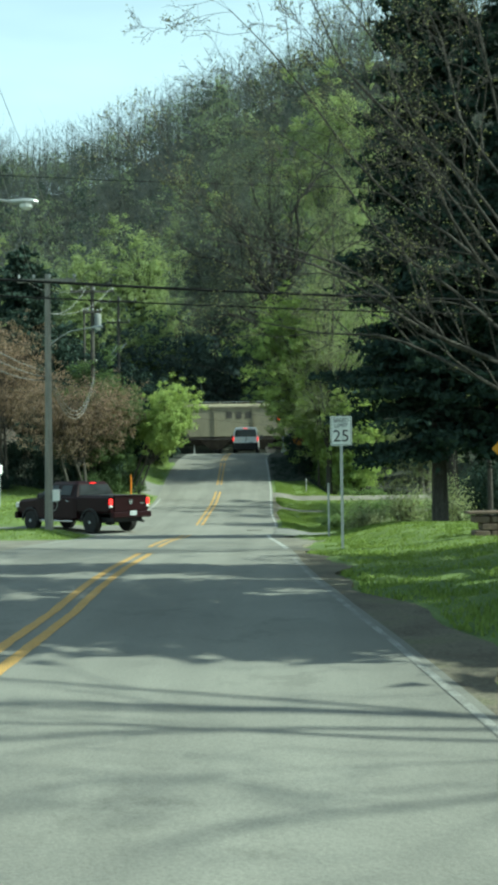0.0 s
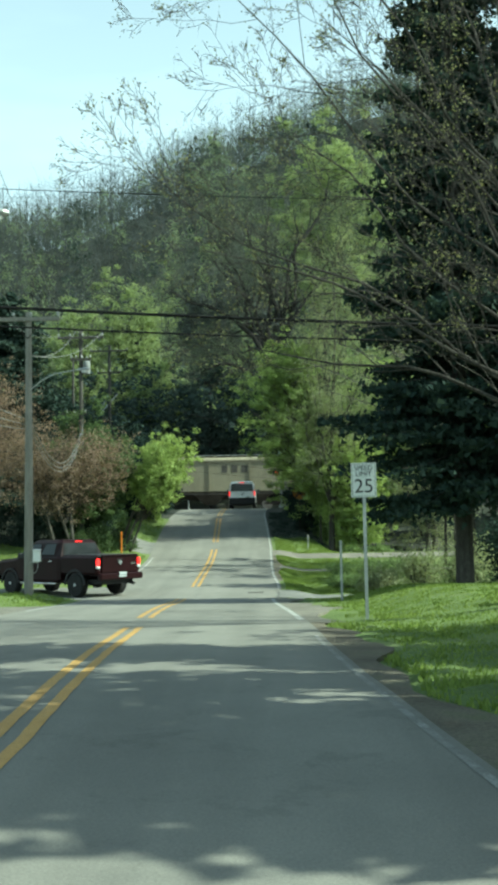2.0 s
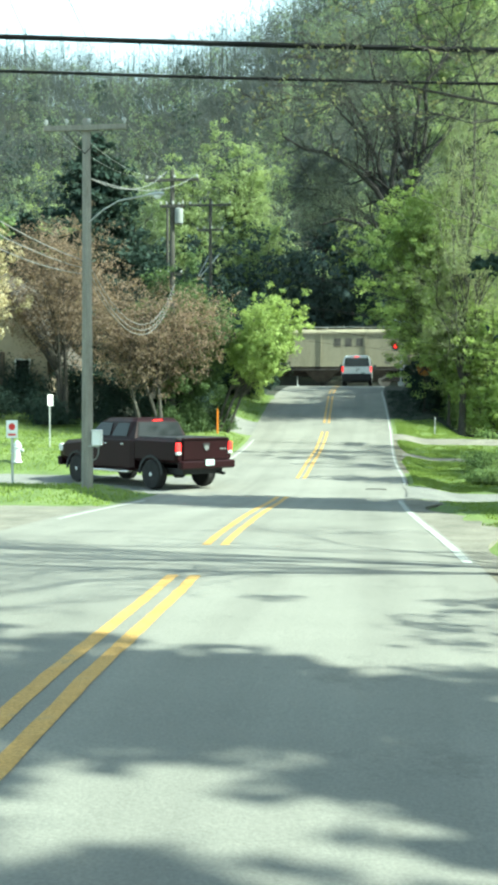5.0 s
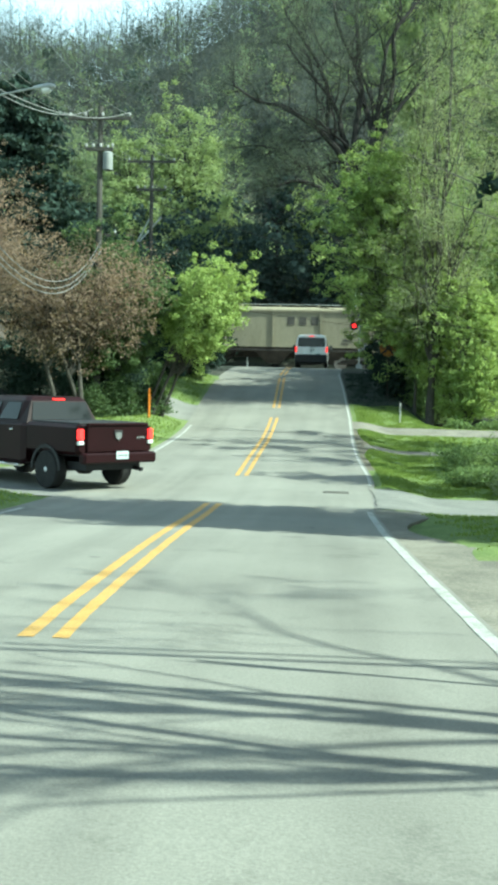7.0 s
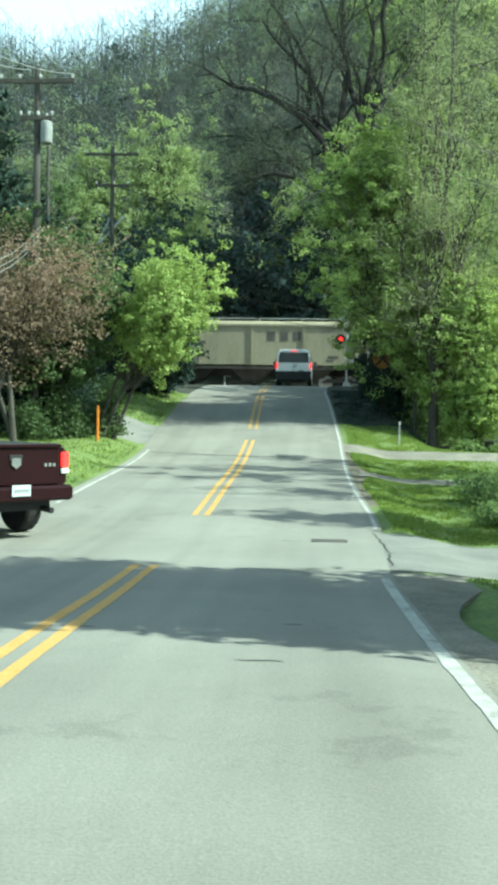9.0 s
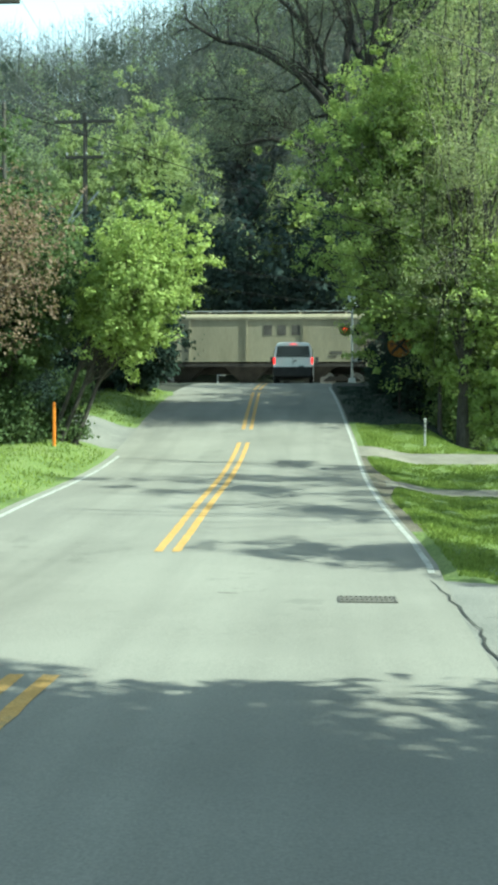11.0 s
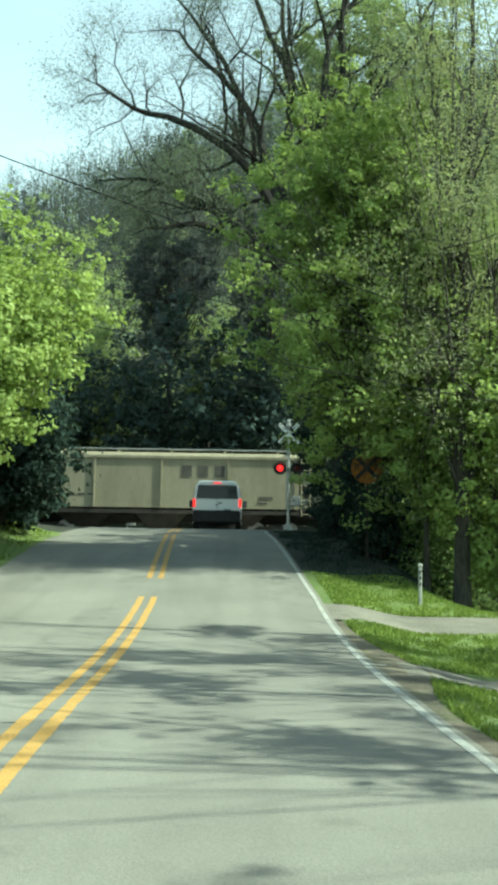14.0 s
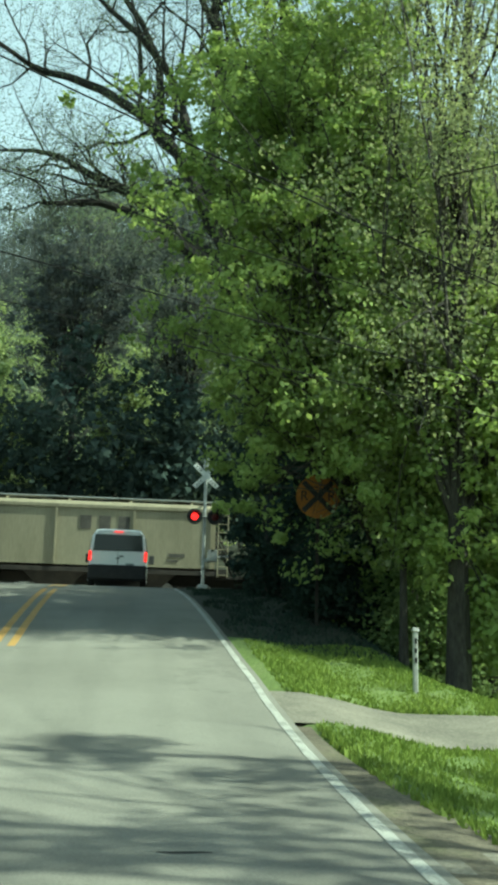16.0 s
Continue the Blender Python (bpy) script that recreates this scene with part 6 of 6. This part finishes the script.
def pickup(at, turn):
    t = thing("pickup_truck", "dark maroon crew-cab pickup truck turning off the road", "pickup truck", at, turn)
    # bed and lower body: y from the tail (-1.15) to the nose (4.65); wheels at 0 and 3.57
    bed = Geo()
    bed.loft([ring(-1.08, 0.93, 0.78, 1.34, 0.07), ring(-1.0, 0.98, 0.74, 1.36, 0.07), ring(0.72, 0.99, 0.74, 1.37, 0.07)])
    part("bed", bed, "maroon", t)
    part("tonneau_cover", Geo().box(0, -0.15, 1.375, 1.76, 1.66, 0.05, 1, 0.02), "black_plastic", t)
    gate = part("tailgate", Geo().box(0, -1.1, 1.08, 1.54, 0.07, 0.56, 1, 0.02), "maroon", t)
    part("spoiler_lip", Geo().box(0, -1.12, 1.37, 1.56, 0.12, 0.05, 1, 0.015), "maroon", gate)
    part("handle", Geo().box(0, -1.145, 1.2, 0.22, 0.03, 0.09, 1, 0.01), "black_plastic", gate)
    part("emblem", Geo().prism([(-0.07, 1.2), (0.07, 1.2), (0.08, 1.1), (0, 1.04), (-0.08, 1.1)], "y", -1.165, -1.14), "chrome", gate, "chrome shield emblem")
    for k in range(3):
        part("badge_bar", Geo().box(0.52 + 0.075 * k, -1.14, 1.09, 0.05, 0.012, 0.05), "chrome", gate)
    cab = Geo()
    cab.loft([ring(0.76, 0.97, 0.5, 1.34, 0.08), ring(0.95, 0.99, 0.46, 1.36, 0.08), ring(3.0, 0.99, 0.46, 1.34, 0.08), ring(3.25, 0.98, 0.48, 1.3, 0.08)])
    part("cab_body", cab, "maroon", t)
    roof = Geo()
    roof.loft([
        [(x, y, 1.33) for x, y in ((-0.93, 0.8), (0.93, 0.8), (0.95, 1.1), (0.93, 2.95), (0.8, 3.35), (-0.8, 3.35), (-0.93, 2.95), (-0.95, 1.1))],
        [(x, y, 1.8) for x, y in ((-0.72, 0.96), (0.72, 0.96), (0.77, 1.15), (0.75, 2.45), (0.66, 2.65), (-0.66, 2.65), (-0.75, 2.45), (-0.77, 1.15))],
        [(x, y, 1.9) for x, y in ((-0.62, 1.06), (0.62, 1.06), (0.66, 1.2), (0.64, 2.3), (0.56, 2.45), (-0.56, 2.45), (-0.64, 2.3), (-0.66, 1.2))],
    ])
    part("cab_roof", roof, "maroon", t)
    part("rear_window", Geo().loft([[(-0.8, 0.80, 1.4), (0.8, 0.80, 1.4), (0.8, 0.84, 1.4), (-0.8, 0.84, 1.4)], [(-0.69, 0.93, 1.78), (0.69, 0.93, 1.78), (0.69, 0.97, 1.78), (-0.69, 0.97, 1.78)]]), "dark_glass", t)
    part("brake_light", Geo().box(0, 0.98, 1.84, 0.3, 0.04, 0.03), "brake", t)
    for s in (-1, 1):
        for a, b in ((1.15, 1.85), (1.95, 2.7)):
            part("side_window", Geo().loft([[(s * 0.94, a, 1.4), (s * 0.94, b + 0.25 * (b > 2), 1.4), (s * 0.955, b + 0.25 * (b > 2), 1.4), (s * 0.955, a, 1.4)], [(s * 0.78, a + 0.05, 1.76), (s * 0.78, b - 0.12, 1.76), (s * 0.795, b - 0.12, 1.76), (s * 0.795, a + 0.05, 1.76)]]), "dark_glass", t)
            part("door_handle", Geo().box(s * 1.0, a + 0.15, 1.18, 0.03, 0.16, 0.04, 1, 0.01), "chrome", t)
        arm = part("mirror", Geo().box(s * 1.16, 2.75, 1.36, 0.22, 0.12, 0.2, 0.9, 0.04).box(s * 1.02, 2.78, 1.3, 0.14, 0.06, 0.06), "black_plastic", t)
        part("mirror_glass", Geo().box(s * 1.16, 2.685, 1.36, 0.18, 0.01, 0.16), "dark_glass", arm)
        part("tail_light", Geo().box(s * 0.9, -1.07, 1.16, 0.13, 0.1, 0.22, 1, 0.02), "brake", t, "lit red tail light")
        part("reverse_light", Geo().box(s * 0.9, -1.07, 0.99, 0.14, 0.1, 0.08, 1, 0.02), "clear_lens", t)
        part("running_board", Geo().box(s * 0.93, 2.0, 0.42, 0.14, 2.0, 0.06, 1, 0.02), "chrome", t)
        for y in (0.0, 3.57):
            wheel(t, s * 0.86, y, 0.4, 0.28, s)
            arch = Geo()
            pts = [(y + 0.53 * math.cos(a), 0.4 + 0.53 * math.sin(a)) for a in np.linspace(0, math.pi, 11)]
            inn = [(y + 0.46 * math.cos(a), 0.4 + 0.46 * math.sin(a)) for a in np.linspace(math.pi, 0, 11)]
            for k in range(10):
                quad = [pts[k], pts[k + 1], inn[9 - k], inn[10 - k]]
                arch.prism(quad, "x", s * 0.97, s * 1.01)
            part("wheel_arch", arch, "black_plastic", t)
        part("headlight", Geo().box(s * 0.8, 4.5, 1.0, 0.3, 0.2, 0.22, 1, 0.04), "clear_lens", t)
    hood = Geo()
    hood.loft([ring(3.2, 0.95, 0.62, 1.3, 0.1), ring(4.3, 0.94, 0.62, 1.22, 0.12), ring(4.6, 0.88, 0.66, 1.12, 0.12)])
    part("hood", hood, "maroon", t)
    part("front_bumper", Geo().box(0, 4.6, 0.6, 1.9, 0.2, 0.28, 1, 0.06), "maroon", t)
    bumper = part("rear_bumper", Geo().box(0, -1.17, 0.68, 1.9, 0.22, 0.22, 1, 0.05), "maroon", t)
    plate = part("number_plate", Geo().box(0, -1.295, 0.74, 0.31, 0.012, 0.16), "plate", bumper)
    for k in range(6):
        part("plate_bar", Geo().box(-0.105 + 0.042 * k, -1.303, 0.735, 0.016, 0.004, 0.055), "sign_black", bumper)
    under = Geo().box(0, 1.6, 0.5, 1.4, 5.2, 0.16).box(0, 0, 0.42, 1.5, 0.14, 0.14).box(0.0, 0.0, 0.42, 0.34, 0.32, 0.3, 0.8, 0.08).tube([(0.55, 1.0, 0.45), (0.55, -0.9, 0.45), (0.6, -1.2, 0.42)], 0.045, 8).box(0, -0.75, 0.52, 1.2, 0.12, 0.12)
    part("underbody", under, "black_plastic", t)
    part("bed_floor", Geo().box(0, -0.15, 0.78, 1.75, 1.7, 0.12), "black_plastic", t)
    return t


def van(at, turn):
    v = thing("passenger_van", "white passenger van waiting at the crossing with brake lights lit", "van", at, turn)
    body = Geo()
    sec = lambda y, hb, ht, z0, z1: [(-hb + 0.06, y, z0), (hb - 0.06, y, z0), (hb, y, z0 + 0.12), (hb, y, 1.05), (ht + 0.03, y, z1 - 0.25), (ht - 0.1, y, z1 - 0.03), (ht - 0.3, y, z1), (-ht + 0.3, y, z1), (-ht + 0.1, y, z1 - 0.03), (-ht - 0.03, y, z1 - 0.25), (-hb, y, 1.05), (-hb, y, z0 + 0.12)]
    body.loft([sec(0.0, 0.94, 0.82, 0.5, 2.0), sec(0.08, 1.0, 0.87, 0.42, 2.05), sec(1.0, 1.03, 0.9, 0.4, 2.08), sec(3.4, 1.03, 0.9, 0.4, 2.08), sec(4.1, 1.02, 0.84, 0.4, 1.95), sec(4.75, 1.0, 0.7, 0.42, 1.3), sec(5.4, 0.9, 0.6, 0.45, 1.1)])
    part("body", body, "van_white", v)
    part("rear_window", Geo().prism([(-0.85, 1.3), (0.85, 1.3), (0.8, 1.86), (-0.8, 1.86)], "y", -0.02, 0.03), "dark_glass", v)
    part("door_seam", Geo().box(0, -0.008, 1.15, 0.015, 0.02, 1.25), "black_plastic", v)
    part("brake_light", Geo().box(0, -0.03, 1.96, 0.3, 0.05, 0.035), "brake", v)
    part("door_handle", Geo().box(0.12, -0.02, 1.12, 0.14, 0.03, 0.05), "black_plastic", v)
    b = part("rear_bumper", Geo().box(0, -0.04, 0.56, 1.98, 0.2, 0.5, 1, 0.05), "black_plastic", v)
    part("number_plate", Geo().box(0.42, -0.02, 0.82, 0.3, 0.02, 0.15), "plate", v)
    for k in range(6):
        part("plate_bar", Geo().box(0.42 - 0.1 + 0.04 * k, -0.033, 0.82, 0.024, 0.004, 0.07), "sign_black", v)
    part("emblem", Geo().prism([(0.075 * math.cos(a), 1.05 + 0.03 * math.sin(a)) for a in np.linspace(0, 2 * math.pi, 16)[:-1]], "y", -0.025, 0.0), "grey_paint", v)
    for s in (-1, 1):
        part("tail_light", Geo().box(s * 0.95, 0.02, 1.12, 0.1, 0.12, 0.34, 1, 0.03), "brake", v)
        part("side_window", Geo().loft([[(s * 1.0, 0.5, 1.32), (s * 1.0, 3.3, 1.32), (s * 1.02, 3.3, 1.32), (s * 1.02, 0.5, 1.32)], [(s * 0.92, 0.55, 1.8), (s * 0.92, 3.2, 1.8), (s * 0.94, 3.2, 1.8), (s * 0.94, 0.55, 1.8)]]), "dark_glass", v)
        part("mirror", Geo().box(s * 1.2, 4.0, 1.4, 0.2, 0.12, 0.34, 1, 0.04).box(s * 1.07, 4.05, 1.3, 0.12, 0.06, 0.06), "black_plastic", v)
        for y in (0.95, 4.5):
            wheel(v, s * 0.9, y, 0.34, 0.22, s)
    part("underbody", Geo().box(0, 2.6, 0.36, 1.6, 4.8, 0.14), "black_plastic", v)
    return v


pickup((-0.7, 31.45, gz(-0.7, 31.45) + 0.012), 50)
van((3.22, 74.4, float(profile(75.0)) + 0.015), 0)


# ---- shrubs and small things by the road ----
def make_shrubs():
    for k, (x, y, sx, sy, sz) in enumerate(((8.4, 38.6, 1.2, 0.9, 0.75), (9.8, 38.9, 1.3, 1.0, 0.85), (8.3, 35.6, 1.0, 0.7, 0.45))):
        bush("shrub", "dark green rounded shrub on the lawn", (x, y, gz(x, y)), (sx, sy, sz), 5000, 0.07, "leaf_mid", 60 + k, "lawn shrubs")
    for k, (x, y, sx, sy, sz) in enumerate(((9.2, 33.8, 0.9, 0.9, 1.1), (10.7, 34.4, 1.1, 1.0, 1.75), (12.6, 36.0, 1.4, 1.2, 2.2))):
        bush("twiggy_shrub", "greyish twiggy shrub under the spruces", (x, y, gz(x, y)), (sx, sy, sz), 3000, 0.09, "leaf_olive", 70 + k, "twiggy shrubs")
    for k, (x, y) in enumerate(((14.6, 37.5), (16.4, 39.0), (18.2, 36.6), (15.4, 42.0), (17.6, 44.5), (20.0, 41.0))):
        bush("undergrowth_bush", "dark bush at the far edge of the lawn", (x, y, gz(x, y)), (1.6, 1.2, 2.4), 6000, 0.11, "needle", 160 + k, "undergrowth")
    for k, (x, y, sx, sy, sz) in enumerate(((-9.0, 45.0, 1.5, 0.9, 1.2), (-11.5, 45.2, 1.7, 1.0, 1.3), (-13.8, 45.6, 1.6, 1.0, 1.2))):
        bush("hedge", "dark green clipped hedge along the lawn", (x, y, gz(x, y)), (sx, sy, sz), 6000, 0.08, "needle", 80 + k, "hedge bushes")
    for k, (x, y, sx, sy, sz) in enumerate(((9.6, 51.2, 0.7, 0.6, 0.5), (10.8, 50.8, 0.8, 0.7, 0.5), (7.3, 57.0, 0.9, 1.2, 1.6), (7.0, 61.5, 0.9, 1.5, 1.8), (-3.6, 55.0, 0.9, 1.2, 1.0))):
        # Bushes 2 and 3 take the needle colour to imitate deep shade.
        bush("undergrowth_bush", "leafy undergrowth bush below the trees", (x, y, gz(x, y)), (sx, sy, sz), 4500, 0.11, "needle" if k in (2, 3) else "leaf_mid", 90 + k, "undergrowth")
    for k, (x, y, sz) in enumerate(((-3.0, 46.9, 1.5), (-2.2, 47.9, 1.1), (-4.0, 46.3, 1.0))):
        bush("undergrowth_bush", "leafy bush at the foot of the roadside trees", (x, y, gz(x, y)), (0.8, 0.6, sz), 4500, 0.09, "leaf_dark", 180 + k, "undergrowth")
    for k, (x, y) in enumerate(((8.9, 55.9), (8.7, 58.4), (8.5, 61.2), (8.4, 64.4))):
        # Added to shade the verge; every second one is coloured shade-dark.
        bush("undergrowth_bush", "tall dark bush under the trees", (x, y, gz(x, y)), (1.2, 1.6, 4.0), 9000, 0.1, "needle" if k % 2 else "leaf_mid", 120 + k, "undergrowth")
    # Needle-dark row put in as the shade below the reddish trees.
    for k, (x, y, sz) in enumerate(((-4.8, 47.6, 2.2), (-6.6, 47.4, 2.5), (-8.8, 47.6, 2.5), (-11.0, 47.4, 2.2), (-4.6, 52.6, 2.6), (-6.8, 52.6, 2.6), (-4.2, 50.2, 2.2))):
        bush("undergrowth_bush", "dark bush standing in for the shade under the reddish trees", (x, y, gz(x, y)), (1.5, 0.9, sz), 8000, 0.09, "needle", 140 + k, "undergrowth")
    tree("blossom_tree", "small tree in pale blossom beside the house", (-12.0, 43.4, gz(-12.0, 43.4)), 8.4, 0.15, (5.4, 2.2, 2.0, 2.9), 44, 18000, 0.1, "leaf_pink", 95, "bark", (0, 0), 2, 0.4, 5)


def make_house():
    x, y = -12.6, 52.0
    h = thing("house", "tan sided house with a steep brown gable roof", "house", (x, y, gz(x, y) - 0.1), 4)
    part("wall", Geo().prism([(-2.4, 0), (2.4, 0), (2.4, 1.7), (0, 5.5), (-2.4, 1.7)], "y", -4, 4), "siding", h)
    for s in (-1, 1):
        part("roof", Geo().prism([(s * 2.75, 1.2), (0, 5.5), (0, 5.75), (s * 2.85, 1.4)], "y", -4.35, 4.35), "roof", h)
    for wx in (-1.3, 1.3):
        w = part("window", Geo().box(wx, -4.02, 1.2, 0.7, 0.08, 1.0), "white_plastic", h)
        part("pane", Geo().box(wx, -4.05, 1.2, 0.58, 0.06, 0.88), "dark_glass", w)
    part("door", Geo().box(0, -4.03, 1.0, 0.95, 0.08, 2.0), "stone", h)
    wing = part("side_wing", Geo().prism([(-9.0, 0), (-2.4, 0), (-2.4, 2.5), (-9.0, 2.5)], "y", -2.5, 3.5), "siding", h)
    part("wing_roof", Geo().prism([(-2.9, 2.45), (0.5, 4.2), (3.9, 2.45)], "x", -9.3, -2.2), "roof", wing)


def make_small():
    g = thing("drain_grate", "iron storm drain grating set in the road", "drain", (4.69, 31.75, float(profile(31.75)) + 0.004), 0)
    part("frame", Geo().box(0, -0.15, 0.004, 0.54, 0.015, 0.012).box(0, 0.15, 0.004, 0.54, 0.02, 0.014).box(0, 0, 0.004, 0.5, 0.03, 0.014).box(-0.26, 0, 0.004, 0.02, 0.3, 0.014).box(0.26, 0, 0.004, 0.02, 0.3, 0.014), "train_iron", g)
    # Flat dark slab in place of the shaded hollow below the bars.
    part("pit_shade_slab", Geo().box(0, 0, -0.012, 0.51, 0.29, 0.02), "crack", g)
    for y in (-0.08, 0.08):
        for k in range(11):
            x = -0.255 + 0.045 * k
            part("bar", Geo().prism([(x, y - 0.07), (x + 0.022, y - 0.07), (x + 0.06, y + 0.07), (x + 0.038, y + 0.07)], "z", -0.002, 0.01), "train_iron", g)
    w = thing("stone_planter", "low brown stone wall end in the grass", "wall", (10.6, 14.6, gz(10.6, 14.6)), 0)
    rng = random.Random(8)
    for r in range(3):
        for c in range(5):
            part("stone", Geo().box(-0.8 + 0.36 * c + 0.15 * (r % 2), 0, 0.05 + 0.15 * r, 0.34 + rng.uniform(-0.02, 0.02), 0.45, 0.14, 1, 0.03), "stone", w)
    part("coping", Geo().box(-0.05, 0, 0.49, 2.1, 0.52, 0.06, 1, 0.02), "stone", w)


make_shrubs()
make_house()
make_small()


# ---- grass ----
def make_grass():
    rng = np.random.default_rng(404)

    def blades(name, label, n, x0, x1, y0, y1, size, keep, mat="grass"):
        x, y = rng.uniform(x0, x1, n), rng.uniform(y0, y1, n)
        ok = keep(x, y)
        x, y = x[ok], y[ok]
        z = ground(x, y)
        n = len(x)
        h = size * rng.uniform(0.5, 1.5, n)
        a = rng.uniform(0, 2 * math.pi, n)
        lean = rng.normal(0, 0.45, (n, 2)) * h[:, None]
        w = 0.014 + 0.014 * rng.random(n)
        d = np.stack([np.cos(a) * w, np.sin(a) * w, np.zeros(n)], 1)
        p = np.stack([x, y, z - 0.03], 1)
        q = p + np.stack([lean[:, 0], lean[:, 1], h + 0.03], 1)
        tagged(new(name, quads_mesh(name, np.stack([p - d, p + d, q], 1), mat)), label, "grass", kind="stuff")

    right = lambda y: np.interp(y, RIGHT_Y, RIGHT_X)
    left = lambda y: np.interp(y, LEFT_Y, LEFT_X)
    off_r = lambda x, y: ((y > 14) | (x > right(y) + 0.55 + 0.2 * np.sin(y * 0.8) + 0.12 * np.sin(y * 2.3) + 0.1)) & (x > right(y) + 0.28 + 0.3 * np.exp(-((y - 43.0) / 1.6) ** 2)) & (y < 53.6 + 0.5 * np.sin(x * 2.0))  & ~((y > 28.4) & (y < 33.2)) & ~((y > 47.56) & (y < 49.34)) & ~((y > 42.25 + 0.08 * np.sin(3 * x)) & (y < 43.55 + 0.08 * np.sin(4 * x))) & ~((y > 13.9) & (y < 28.4) & (x < right(y) + 1.2 + 0.3 * np.sin(3.1 * y)))
    off_l = lambda x, y: (x < left(y) - 0.4) & ~((y > 48.2) & (y < 52.4) & (x > -3.4)) & ~((y > 47.2) & (x < -3.2)) & ~((y > 29.0) & (y < 35.4)) & ~((y > 14) & (y < 23.9 + 0.25 * np.sin(x * 1.3)))
    blades("grass", "mown green grass on the verge and banks", 170000, 5.4, 13, -4, 62, 0.036, off_r)
    # Needle colour on these blades replaces the missing shade on the verge.
    blades("ground_cover", "low ground cover darkened to imitate the shade under the trees", 14000, 5.2, 9.5, 53, 66, 0.05, lambda x, y: x > right(y) + 0.3 + 0.15 * np.sin(y * 1.7), "needle")
    blades("grass", "short green grass along the road edge", 70000, 5.4, 9, 33, 56, 0.035, off_r)
    blades("grass", "lush green lawn grass beside the side road", 110000, -16, -0.6, 21, 62, 0.06, off_l)


make_grass()
